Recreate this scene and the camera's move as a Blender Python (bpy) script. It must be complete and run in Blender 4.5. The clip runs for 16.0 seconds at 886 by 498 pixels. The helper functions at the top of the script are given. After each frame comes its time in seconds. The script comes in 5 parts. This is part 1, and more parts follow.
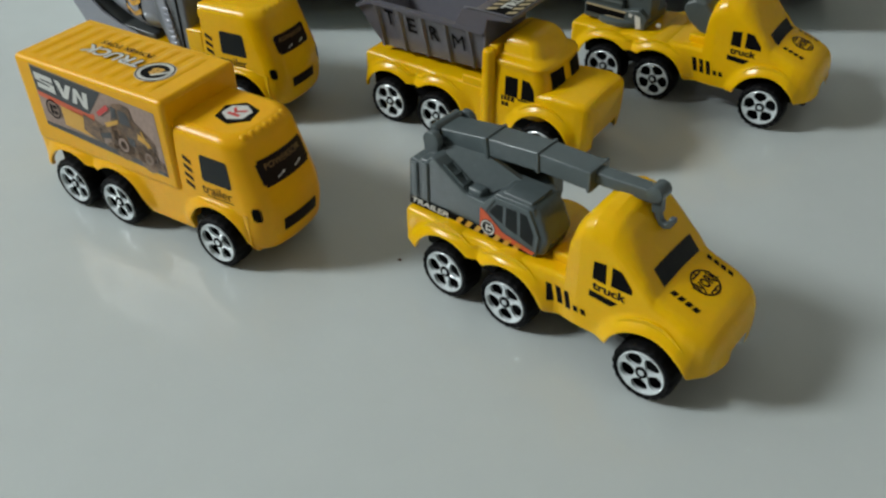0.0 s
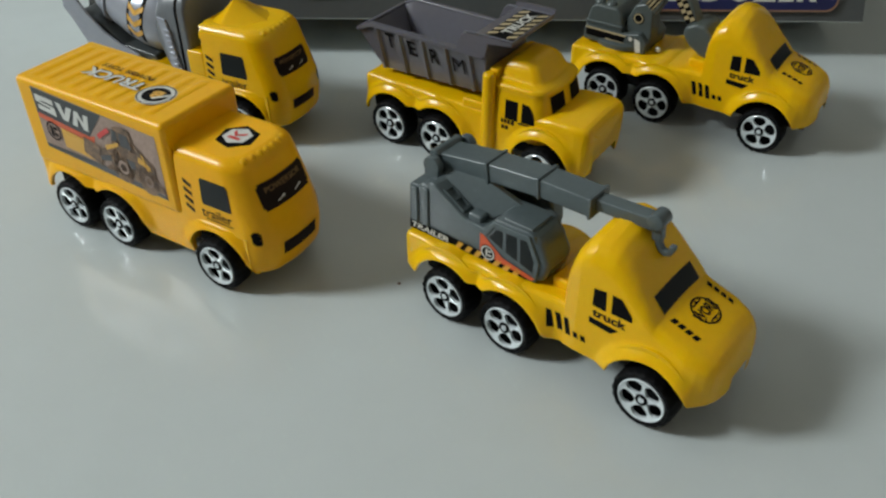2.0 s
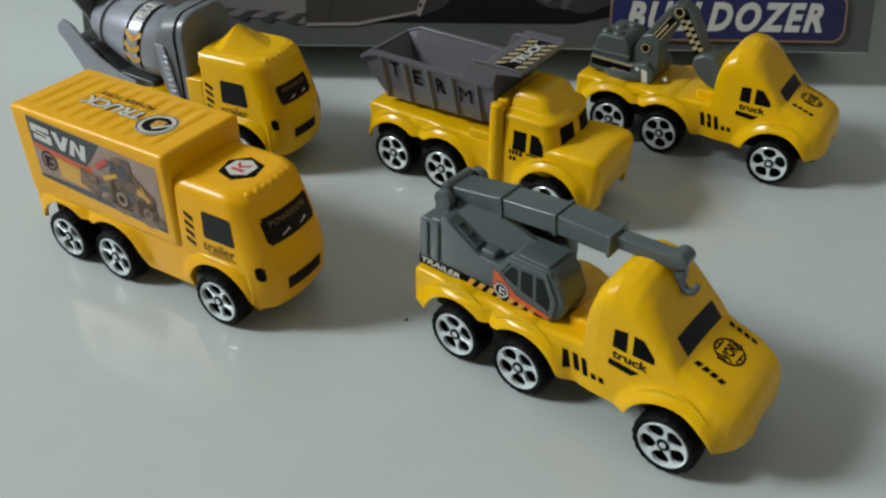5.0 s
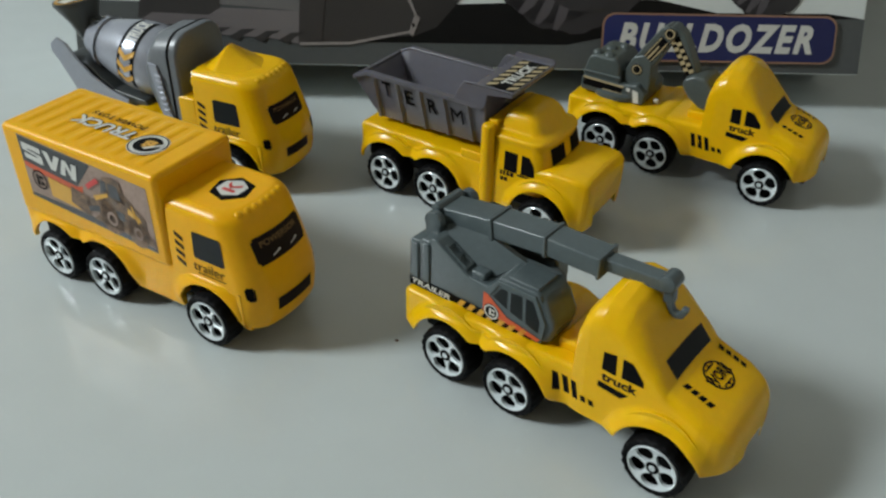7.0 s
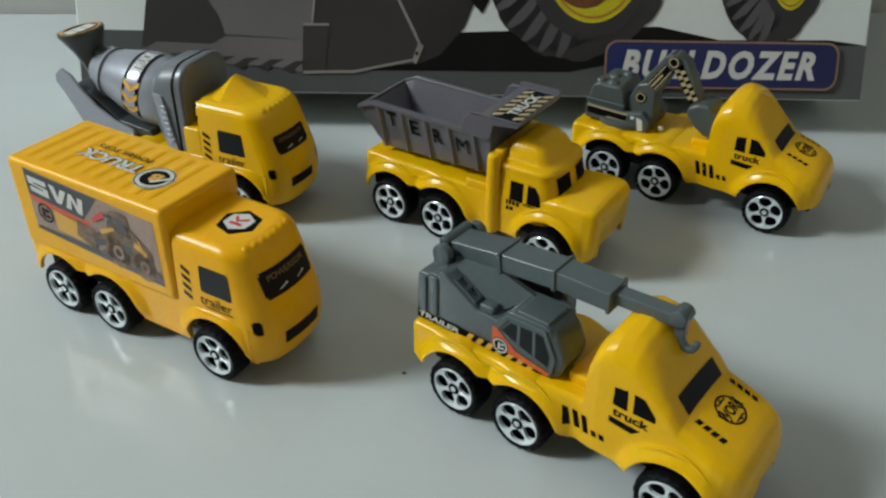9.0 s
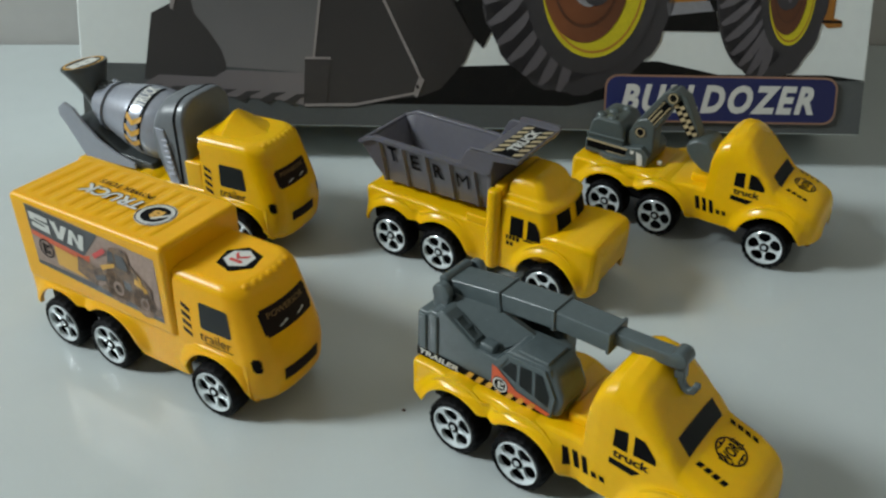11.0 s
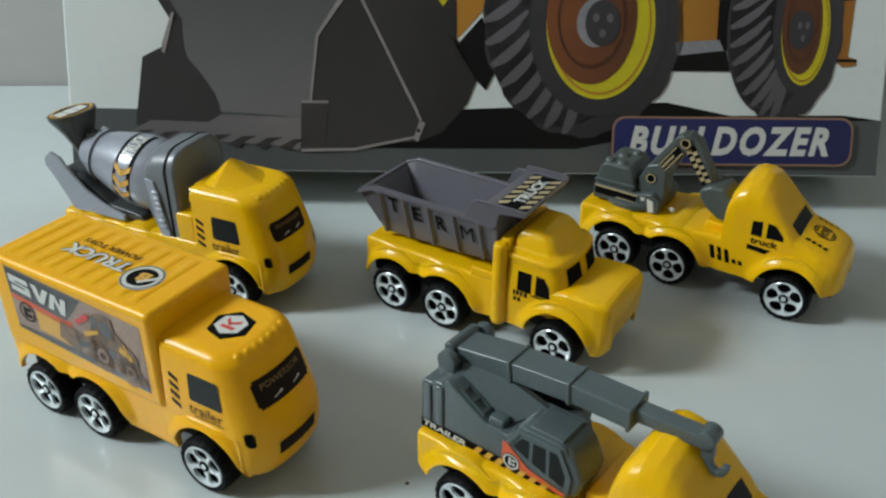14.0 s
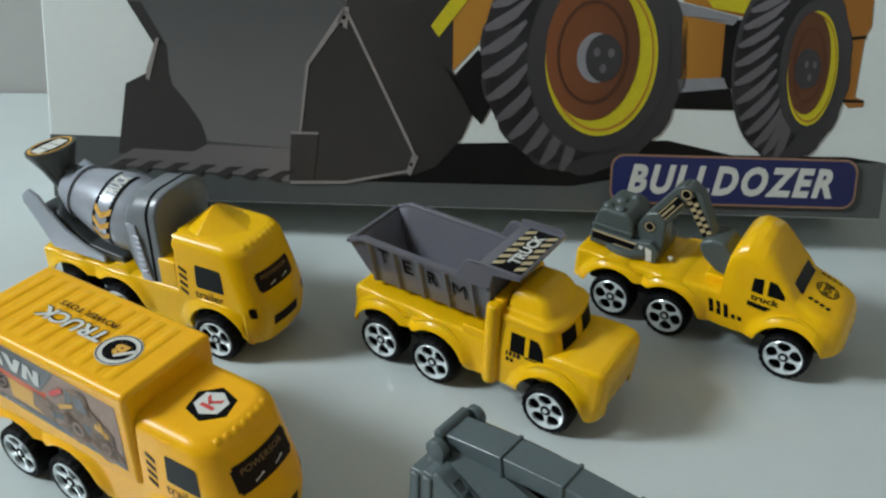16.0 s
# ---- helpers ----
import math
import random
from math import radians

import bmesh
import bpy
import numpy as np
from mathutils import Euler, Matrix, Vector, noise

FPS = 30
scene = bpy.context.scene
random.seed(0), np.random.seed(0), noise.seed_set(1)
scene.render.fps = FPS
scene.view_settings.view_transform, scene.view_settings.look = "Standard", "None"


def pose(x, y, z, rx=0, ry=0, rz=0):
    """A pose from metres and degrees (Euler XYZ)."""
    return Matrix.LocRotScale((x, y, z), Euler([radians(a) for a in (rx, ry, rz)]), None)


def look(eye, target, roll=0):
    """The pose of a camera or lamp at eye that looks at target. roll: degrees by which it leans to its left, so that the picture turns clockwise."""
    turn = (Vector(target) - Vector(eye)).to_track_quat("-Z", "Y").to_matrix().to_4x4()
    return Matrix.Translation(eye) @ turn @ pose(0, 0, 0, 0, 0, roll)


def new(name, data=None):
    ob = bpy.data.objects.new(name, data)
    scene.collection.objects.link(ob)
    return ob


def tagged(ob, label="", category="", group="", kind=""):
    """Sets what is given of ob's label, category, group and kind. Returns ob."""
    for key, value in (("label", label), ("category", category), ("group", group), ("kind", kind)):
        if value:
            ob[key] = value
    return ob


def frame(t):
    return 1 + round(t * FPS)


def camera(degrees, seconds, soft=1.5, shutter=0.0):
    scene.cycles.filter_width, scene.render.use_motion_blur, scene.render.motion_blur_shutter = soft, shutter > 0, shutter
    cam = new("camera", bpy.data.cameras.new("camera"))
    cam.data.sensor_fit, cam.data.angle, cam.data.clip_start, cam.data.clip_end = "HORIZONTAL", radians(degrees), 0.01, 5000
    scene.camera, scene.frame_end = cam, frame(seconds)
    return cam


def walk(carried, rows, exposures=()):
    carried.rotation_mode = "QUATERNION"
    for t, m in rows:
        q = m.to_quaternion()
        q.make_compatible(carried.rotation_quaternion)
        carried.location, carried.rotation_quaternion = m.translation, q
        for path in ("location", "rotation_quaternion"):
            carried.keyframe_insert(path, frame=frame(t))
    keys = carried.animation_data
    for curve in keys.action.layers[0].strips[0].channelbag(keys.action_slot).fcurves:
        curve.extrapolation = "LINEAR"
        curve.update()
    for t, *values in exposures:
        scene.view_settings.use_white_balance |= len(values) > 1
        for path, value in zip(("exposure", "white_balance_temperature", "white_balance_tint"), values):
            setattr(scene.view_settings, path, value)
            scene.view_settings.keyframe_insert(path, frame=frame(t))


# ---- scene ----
cam = camera(53.6, 16.0, soft=2.4)
PATH = [
    (0, (0.00827, 0.02116, 0.15820), (0.00683, 0.25757, -0.02647), -1.091),
    (0.5, (0.00832, 0.02159, 0.15867), (0.00689, 0.25856, -0.02529), -0.989),
    (1, (0.00830, 0.02283, 0.15911), (0.00714, 0.26071, -0.02368), -0.833),
    (1.5, (0.00802, 0.02297, 0.15967), (0.00704, 0.26162, -0.02212), -0.781),
    (2, (0.00777, 0.02298, 0.16020), (0.00715, 0.26243, -0.02053), -0.691),
    (2.5, (0.00667, 0.02431, 0.15945), (0.00614, 0.26439, -0.02045), -0.667),
    (3, (0.00455, 0.02638, 0.15823), (0.00508, 0.26706, -0.02086), -0.511),
    (3.5, (0.00290, 0.02708, 0.15803), (0.00381, 0.26848, -0.02009), -0.433),
    (4, (0.00072, 0.02932, 0.15827), (0.00270, 0.27160, -0.01864), -0.266),
    (6.5, (0.00239, 0.03166, 0.15941), (0.00872, 0.27791, -0.01181), 0.598),
    (7, (0.00238, 0.03183, 0.15999), (0.00865, 0.27873, -0.01031), 0.637),
    (7.5, (0.00170, 0.03253, 0.15989), (0.00831, 0.27984, -0.00979), 0.616),
    (8, (0.00083, 0.03279, 0.16096), (0.00722, 0.28114, -0.00720), 0.501),
    (8.5, (0.00016, 0.03378, 0.16167), (0.00672, 0.28295, -0.00529), 0.472),
    (9, (0.00002, 0.03461, 0.16277), (0.00684, 0.28493, -0.00244), 0.414),
    (11.5, (0.00016, 0.03786, 0.16613), (0.00686, 0.29377, 0.00973), 0.567),
    (12, (-0.00091, 0.04121, 0.16549), (0.00552, 0.29848, 0.01130), 0.452),
    (12.5, (0.00013, 0.04443, 0.16391), (0.00656, 0.30276, 0.01150), 0.341),
    (13, (0.00014, 0.04727, 0.16452), (0.00690, 0.30623, 0.01320), 0.274),
    (13.5, (0.00000, 0.04956, 0.16535), (0.00680, 0.30905, 0.01495), 0.177),
    (14, (-0.00072, 0.05299, 0.16667), (0.00619, 0.31220, 0.01578), 0.105),
    (14.5, (-0.00083, 0.05622, 0.16845), (0.00639, 0.31517, 0.01714), 0.236),
    (15, (0.00057, 0.06176, 0.17513), (0.00828, 0.32012, 0.02285), 0.724),
    (15.5, (0.00086, 0.06940, 0.17955), (0.01035, 0.32505, 0.02286), 1.250),
    (16, (-0.00012, 0.07408, 0.18350), (0.00930, 0.32838, 0.02463), 1.354),
]
walk(cam, [(t, look(eye, target, roll)) for t, eye, target, roll in PATH],
     exposures=[(0.0, -0.16, 6530, 6), (3.0, -0.14, 6530, 6), (8.0, -0.09, 6440, 5), (13.0, -0.01, 6310, 4), (16.0, 0.07, 6200, 4)])

# ---- world and light ----
world = bpy.data.worlds.new("world")
scene.world = world
world.use_nodes = True
sky = world.node_tree.nodes.new("ShaderNodeTexSky")
sky.sky_type, sky.sun_disc, sky.sun_elevation, sky.sun_rotation = "NISHITA", False, radians(40), radians(-80)
world.node_tree.links.new(sky.outputs[0], world.node_tree.nodes["Background"].inputs[0])
world.node_tree.nodes["Background"].inputs[1].default_value = 0.1


def lamp(name, m, sx, sy, watts, colour):
    data = bpy.data.lights.new(name, "AREA")
    data.shape, data.size, data.size_y, data.energy, data.color = "RECTANGLE", sx, sy, watts, colour
    new(name, data).matrix_world = m


# daylight in the opening of the window in the side wall
WX, WY, WZ, WW, WH = -1.5, 0.14, 1.09, 0.40, 0.56
lamp("window_light", look((WX + 0.03, WY, WZ), (0.02, 0.23, 0.0)), WW * 0.8, WH * 0.8, 27.5, (0.945, 1.0, 1.04))


# ---- materials ----
def material(name, colour, rough=0.5, metal=0.0, vary=0.0, scale=200.0, bump=0.0, bscale=None, coat=0.0, spec=0.5, sss=0.0, rvary=0.0, dust=None):
    """A surface with uneven colour and gloss at two scales, fine relief and a little dust in patches."""
    mat = bpy.data.materials.new(name)
    mat.use_nodes = True
    nt = mat.node_tree
    b = nt.nodes["Principled BSDF"]
    b.inputs["Base Color"].default_value = (*colour, 1)
    b.inputs["Roughness"].default_value = rough
    b.inputs["Metallic"].default_value = metal
    b.inputs["Coat Weight"].default_value = coat
    b.inputs["Coat Roughness"].default_value = 0.12
    b.inputs["Specular IOR Level"].default_value = spec
    if sss:
        b.inputs["Subsurface Weight"].default_value = sss
        b.inputs["Subsurface Radius"].default_value = (1.0, 0.55, 0.1)
        b.inputs["Subsurface Scale"].default_value = 0.0008
    tc = nt.nodes.new("ShaderNodeTexCoord")

    def tex(sc, detail):
        n = nt.nodes.new("ShaderNodeTexNoise")
        n.inputs["Scale"].default_value, n.inputs["Detail"].default_value = sc, detail
        nt.links.new(tc.outputs["Object"], n.inputs["Vector"])
        return n

    if vary:
        n1, n2 = tex(scale, 4), tex(scale * 7.3, 3)
        mixed = nt.nodes.new("ShaderNodeMath")
        mixed.operation = "MULTIPLY_ADD"
        mixed.inputs[1].default_value = 0.5
        nt.links.new(n2.outputs[0], mixed.inputs[0])
        half = nt.nodes.new("ShaderNodeMath")
        half.operation = "MULTIPLY"
        half.inputs[1].default_value = 0.5
        nt.links.new(n1.outputs[0], half.inputs[0])
        nt.links.new(half.outputs[0], mixed.inputs[2])
        ramp = nt.nodes.new("ShaderNodeValToRGB")
        ramp.color_ramp.elements[0].position, ramp.color_ramp.elements[1].position = 0.3, 0.7
        ramp.color_ramp.elements[0].color = (*[c * (1 - vary) for c in colour], 1)
        ramp.color_ramp.elements[1].color = (*[min(1, c * (1 + vary)) for c in (dust or colour)], 1)
        nt.links.new(mixed.outputs[0], ramp.inputs[0])
        nt.links.new(ramp.outputs[0], b.inputs["Base Color"])
        if rvary:
            rr = nt.nodes.new("ShaderNodeMapRange")
            rr.inputs["To Min"].default_value, rr.inputs["To Max"].default_value = max(0.02, rough - rvary), rough + rvary
            nt.links.new(mixed.outputs[0], rr.inputs["Value"])
            nt.links.new(rr.outputs[0], b.inputs["Roughness"])
    if bump:
        n3 = tex(bscale or scale * 4, 3)
        bp = nt.nodes.new("ShaderNodeBump")
        bp.inputs["Strength"].default_value, bp.inputs["Distance"].default_value = bump, 0.0004
        nt.links.new(n3.outputs[0], bp.inputs["Height"])
        nt.links.new(bp.outputs[0], b.inputs["Normal"])
    return mat


YELLOW = material("yellow_plastic", (0.820, 0.472, 0.003), 0.23, spec=0.32, vary=0.04, scale=60, bump=0.08, bscale=260, sss=0.25, rvary=0.07)
YELLOW_BOX = material("amber_plastic", (0.850, 0.428, 0.003), 0.30, spec=0.26, vary=0.04, scale=60, bump=0.08, bscale=260, sss=0.25, rvary=0.07)
GREY = material("grey_plastic", (0.078, 0.099, 0.104), 0.25, vary=0.08, scale=90, bump=0.12, bscale=500, rvary=0.08)
GREYGREEN = material("green_grey_plastic", (0.076, 0.093, 0.091), 0.34, vary=0.10, scale=90, bump=0.12, bscale=500, rvary=0.08)
SILVER = material("silver_grey_plastic", (0.33, 0.35, 0.40), 0.25, metal=0.25, vary=0.06, scale=90, bump=0.08, bscale=500, rvary=0.05)
MIDGREY = material("mid_grey_plastic", (0.15, 0.165, 0.18), 0.32, vary=0.08, scale=90, bump=0.06, bscale=400, rvary=0.06)
MAUVE = material("mauve_grey_plastic", (0.128, 0.124, 0.144), 0.19, vary=0.04, scale=80, bump=0.03, bscale=400, sss=0.1, rvary=0.08)
TYRE = material("black_rubber_plastic", (0.003, 0.003, 0.0035), 0.6, spec=0.12, vary=0.25, scale=150, bump=0.25, bscale=900)
RIM = material("white_rim_plastic", (0.74, 0.80, 0.82), 0.15, metal=0.22, vary=0.03, scale=120, bump=0.05)
INK = material("black_print", (0.004, 0.004, 0.0045), 0.6, spec=0.06, vary=0.2, scale=300)
GLASSINK = material("dark_window_print", (0.008, 0.011, 0.012), 0.45, spec=0.18, vary=0.15, scale=200)
BROWNINK = material("dark_brown_print", (0.011, 0.005, 0.004), 0.5, spec=0.16, vary=0.2, scale=200)
PAPER = material("white_print", (0.62, 0.62, 0.58), 0.42, vary=0.06, scale=300)
ORANGEINK = material("orange_red_print", (0.62, 0.10, 0.035), 0.42, vary=0.08, scale=300)
REDINK = material("red_print", (0.60, 0.055, 0.05), 0.42, vary=0.08, scale=300)
GOLDINK = material("yellow_print", (0.66, 0.36, 0.05), 0.42, vary=0.08, scale=300)
FILM = material("sticker_film", (0.33, 0.235, 0.19), 0.5, vary=0.25, scale=120)
DIMINK = material("dull_gold_print", (0.26, 0.15, 0.05), 0.45, vary=0.1, scale=300)
TANINK = material("tan_print", (0.46, 0.37, 0.21), 0.42, vary=0.1, scale=300)
DARKGREY = material("dark_grey_plastic", (0.055, 0.062, 0.062), 0.28, vary=0.1, scale=90, bump=0.05, bscale=400)
DARKFILM = material("charcoal_sticker_film", (0.035, 0.038, 0.042), 0.33, vary=0.15, scale=200)
SCENEINK = material("brown_picture_print", (0.045, 0.032, 0.027), 0.42, vary=0.9, scale=420, dust=(0.17, 0.10, 0.055))
TABLE = material("white_laminate", (0.515, 0.560, 0.556), 0.15, spec=0.38, vary=0.025, scale=9, bump=0.015, bscale=40, rvary=0.05)
# cream of the unseen walls, chosen so that their bounce warms the shade
CREAMWALL = material("cream_wall_paint", (0.61, 0.56, 0.49), 0.7, vary=0.05, scale=6, bump=0.2, bscale=200)
WALL = material("beige_wall_paint", (0.54, 0.53, 0.51), 0.7, vary=0.04, scale=12, bump=0.25, bscale=220)
CEIL = material("white_ceiling_paint", (0.74, 0.72, 0.68), 0.8, vary=0.03, scale=5, bump=0.1, bscale=150)
FLOORM = material("grey_floor_tile", (0.34, 0.32, 0.29), 0.4, vary=0.10, scale=4, bump=0.05)
CARD = material("white_carton", (0.69, 0.73, 0.715), 0.36, vary=0.03, scale=30, bump=0.04, bscale=300)
CARDGREY = material("grey_carton_print", (0.080, 0.087, 0.088), 0.36, vary=0.08, scale=60, bump=0.04, bscale=300)
FRAMEM = material("white_window_frame", (0.75, 0.75, 0.73), 0.4, vary=0.02)
CRUMB = material("brown_crumb", (0.10, 0.05, 0.03), 0.8, vary=0.3, scale=900)


# ---- building in millimetres ----
def part(name, bm, mat, parent=None, label="", flat=48.0):
    """Links a bmesh (in millimetres) as one mesh object under a thing or part."""
    for v in bm.verts:
        v.co *= 0.001
    bmesh.ops.recalc_face_normals(bm, faces=bm.faces[:])
    lim = radians(flat)
    for f in bm.faces:
        f.smooth = True
    for e in bm.edges:
        e.smooth = len(e.link_faces) == 2 and e.calc_face_angle(0.0) < lim
    solid = 6 < len(bm.faces) < 1500 and all(len(e.link_faces) == 2 for e in bm.edges)
    me = bpy.data.meshes.new(name)
    bm.to_mesh(me)
    bm.free()
    me.materials.append(mat)
    ob = new(name, me)
    ob.parent = parent
    if solid:
        even = ob.modifiers.new("even_normals", "WEIGHTED_NORMAL")
        even.keep_sharp = True
    if label:
        ob["label"] = label
    return ob


def thing(name, m, label, category, group=""):
    ob = new(name)
    ob.empty_display_size = 0.01
    ob.matrix_world = m
    return tagged(ob, label, category, group)


def interp(keys, x):
    if x <= keys[0][0]:
        return keys[0][1]
    for (a, va), (b, vb) in zip(keys, keys[1:]):
        if x <= b:
            return va + (vb - va) * (x - a) / (b - a)
    return keys[-1][1]


def step(t):
    t = min(1.0, max(0.0, t))
    return t * t * (3 - 2 * t)


def bevel(bm, size, seg=2, angle=25):
    es = [e for e in bm.edges if len(e.link_faces) == 2 and e.calc_face_angle(0.0) > radians(angle)]
    if es and size:
        bmesh.ops.bevel(bm, geom=es, offset=size, segments=seg, profile=0.5, affect="EDGES", clamp_overlap=True)
    return bm


def prism(profile, y0, y1, bev=0.5, seg=2):
    """A side profile of (x, z) drawn out from y0 to y1."""
    bm = bmesh.new()
    a = [bm.verts.new((x, y0, z)) for x, z in profile]
    b = [bm.verts.new((x, y1, z)) for x, z in profile]
    n = len(a)
    bm.faces.new(a)
    bm.faces.new(b[::-1])
    for i in range(n):
        bm.faces.new((a[i], b[i], b[(i + 1) % n], a[(i + 1) % n]))
    bmesh.ops.recalc_face_normals(bm, faces=bm.faces[:])
    return bevel(bm, bev, seg)


def block(x0, x1, y0, y1, z0, z1, bev=0.5, seg=2):
    return prism([(x0, z0), (x1, z0), (x1, z1), (x0, z1)], y0, y1, bev, seg)


def loft(rings, closed=True, caps=True):
    bm = bmesh.new()
    vs = [[bm.verts.new(p) for p in r] for r in rings]
    n = len(vs[0])
    for a, b in zip(vs, vs[1:]):
        for i in range(n if closed else n - 1):
            j = (i + 1) % n
            bm.faces.new((a[i], a[j], b[j], b[i]))
    if caps:
        bm.faces.new(vs[0])
        bm.faces.new(vs[-1][::-1])
    return bm


def lathe(profile, axis_point, axis, seg=32, caps=True):
    """A profile of (along, radius) turned about an axis."""
    ax = Vector(axis).normalized()
    u = ax.orthogonal().normalized()
    w = ax.cross(u)
    o = Vector(axis_point)
    rings = [[o + ax * s + (u * math.cos(2 * math.pi * k / seg) + w * math.sin(2 * math.pi * k / seg)) * max(r, 0.001) for k in range(seg)] for s, r in profile]
    return loft(rings, caps=caps)


def rod(a, b, r, seg=16, bev=0.25):
    a, b = Vector(a), Vector(b)
    d = (b - a).length
    return lathe([(0, 0.01), (0, r - bev), (bev, r), (d - bev, r), (d, r - bev), (d, 0.01)], a, b - a, seg)


def merge(*bms):
    out = bms[0]
    for other in bms[1:]:
        me = bpy.data.meshes.new("tmp")
        other.to_mesh(me)
        out.from_mesh(me)
        bpy.data.meshes.remove(me)
        other.free()
    return out


def beam(pts, width, height, y, bev=0.4):
    """A bar of the given width through points of (x, z, scale) at a middle y."""
    rings = []
    for i, (x, z, s) in enumerate(pts):
        p, q = pts[max(0, i - 1)], pts[min(len(pts) - 1, i + 1)]
        d = Vector((q[0] - p[0], 0, q[1] - p[1])).normalized()
        n = Vector((-d.z, 0, d.x))
        c = Vector((x, y, z))
        h, w = height * s / 2, width / 2
        rings.append([c + n * h + Vector((0, -w, 0)), c + n * h + Vector((0, w, 0)), c - n * h + Vector((0, w, 0)), c - n * h + Vector((0, -w, 0))])
    bm = loft(rings)
    bmesh.ops.recalc_face_normals(bm, faces=bm.faces[:])
    return bevel(bm, bev, 2, 50)


def decal(polys, fn):
    """Flat print: polygons of (u, v) laid on a surface by fn."""
    bm = bmesh.new()
    for poly in polys:
        bm.faces.new([bm.verts.new(fn(u, v)) for u, v in poly])
    return bm


def prints(name, polys, fn, mat, parent, label=""):
    """Each printed piece as a part of its own."""
    return [part(name, decal([p], fn), mat, parent, label) for p in polys]


def split(quad, n=6):
    """A printed quad cut into n strips, to follow a curved side."""
    a, b, c, d = [Vector(p) for p in quad]
    return [[a.lerp(d, k / n), b.lerp(c, k / n), b.lerp(c, (k + 1) / n), a.lerp(d, (k + 1) / n)] for k in range(n)]


def rect(u0, v0, u1, v1, slant=0.0):
    return [(u0, v0), (u1, v0), (u1 + slant, v1), (u0 + slant, v1)]


def rounded(u0, v0, u1, v1, r, n=5):
    out = []
    for cx, cy, a0 in ((u1 - r, v0 + r, -90), (u1 - r, v1 - r, 0), (u0 + r, v1 - r, 90), (u0 + r, v0 + r, 180)):
        out += [(cx + r * math.cos(radians(a0 + 90 * k / n)), cy + r * math.sin(radians(a0 + 90 * k / n))) for k in range(n + 1)]
    return out


def ring_polys(cu, cv, ru, rv, inner, n=28):
    pts = [(math.cos(2 * math.pi * k / n), math.sin(2 * math.pi * k / n)) for k in range(n + 1)]
    return [[(cu + ru * a[0], cv + rv * a[1]), (cu + ru * b[0], cv + rv * b[1]), (cu + ru * inner * b[0], cv + rv * inner * b[1]), (cu + ru * inner * a[0], cv + rv * inner * a[1])] for a, b in zip(pts, pts[1:])]


def disc(cu, cv, ru, rv, n=28):
    return [(cu + ru * math.cos(2 * math.pi * k / n), cv + rv * math.sin(2 * math.pi * k / n)) for k in range(n)]


def words(text, u0, v0, u1, v1, fn, bold=0.02, shear=0.0, gap=1.0):
    """Lettering that fills the box u0..u1, v0..v1."""
    data = bpy.data.curves.new("words", "FONT")
    data.body, data.offset, data.shear, data.resolution_u, data.space_character = text, bold, shear, 3, gap
    ob = new("words", data)
    me = bpy.data.meshes.new_from_object(ob.evaluated_get(bpy.context.evaluated_depsgraph_get()))
    bpy.data.objects.remove(ob)
    bpy.data.curves.remove(data)
    bm = bmesh.new()
    bm.from_mesh(me)
    bpy.data.meshes.remove(me)
    xs, ys = [v.co.x for v in bm.verts], [v.co.y for v in bm.verts]
    x0, x1, y0, y1 = min(xs), max(xs), min(ys), max(ys)
    for v in bm.verts:
        v.co = Vector(fn(u0 + (v.co.x - x0) / (x1 - x0) * (u1 - u0), v0 + (v.co.y - y0) / (y1 - y0) * (v1 - v0)))
    return bm


# ---- the shared running gear ----
AXLES = (0.0, 19.9, 59.7)
HUB_Z = 8.0


def arches(x, sill, nose=10.5, tail=10.5, lift=19.2):
    """The lower edge of a truck's side along its length."""
    z = tail if x < 5 else (sill if x < 60 else nose)
    if 0 <= x <= 19.9:
        z = 16.6
    for c in AXLES:
        ra = 10.9
        if abs(x - c) < ra:
            z = max(z, lift - ra + math.sqrt(ra * ra - (x - c) ** 2))
    return z


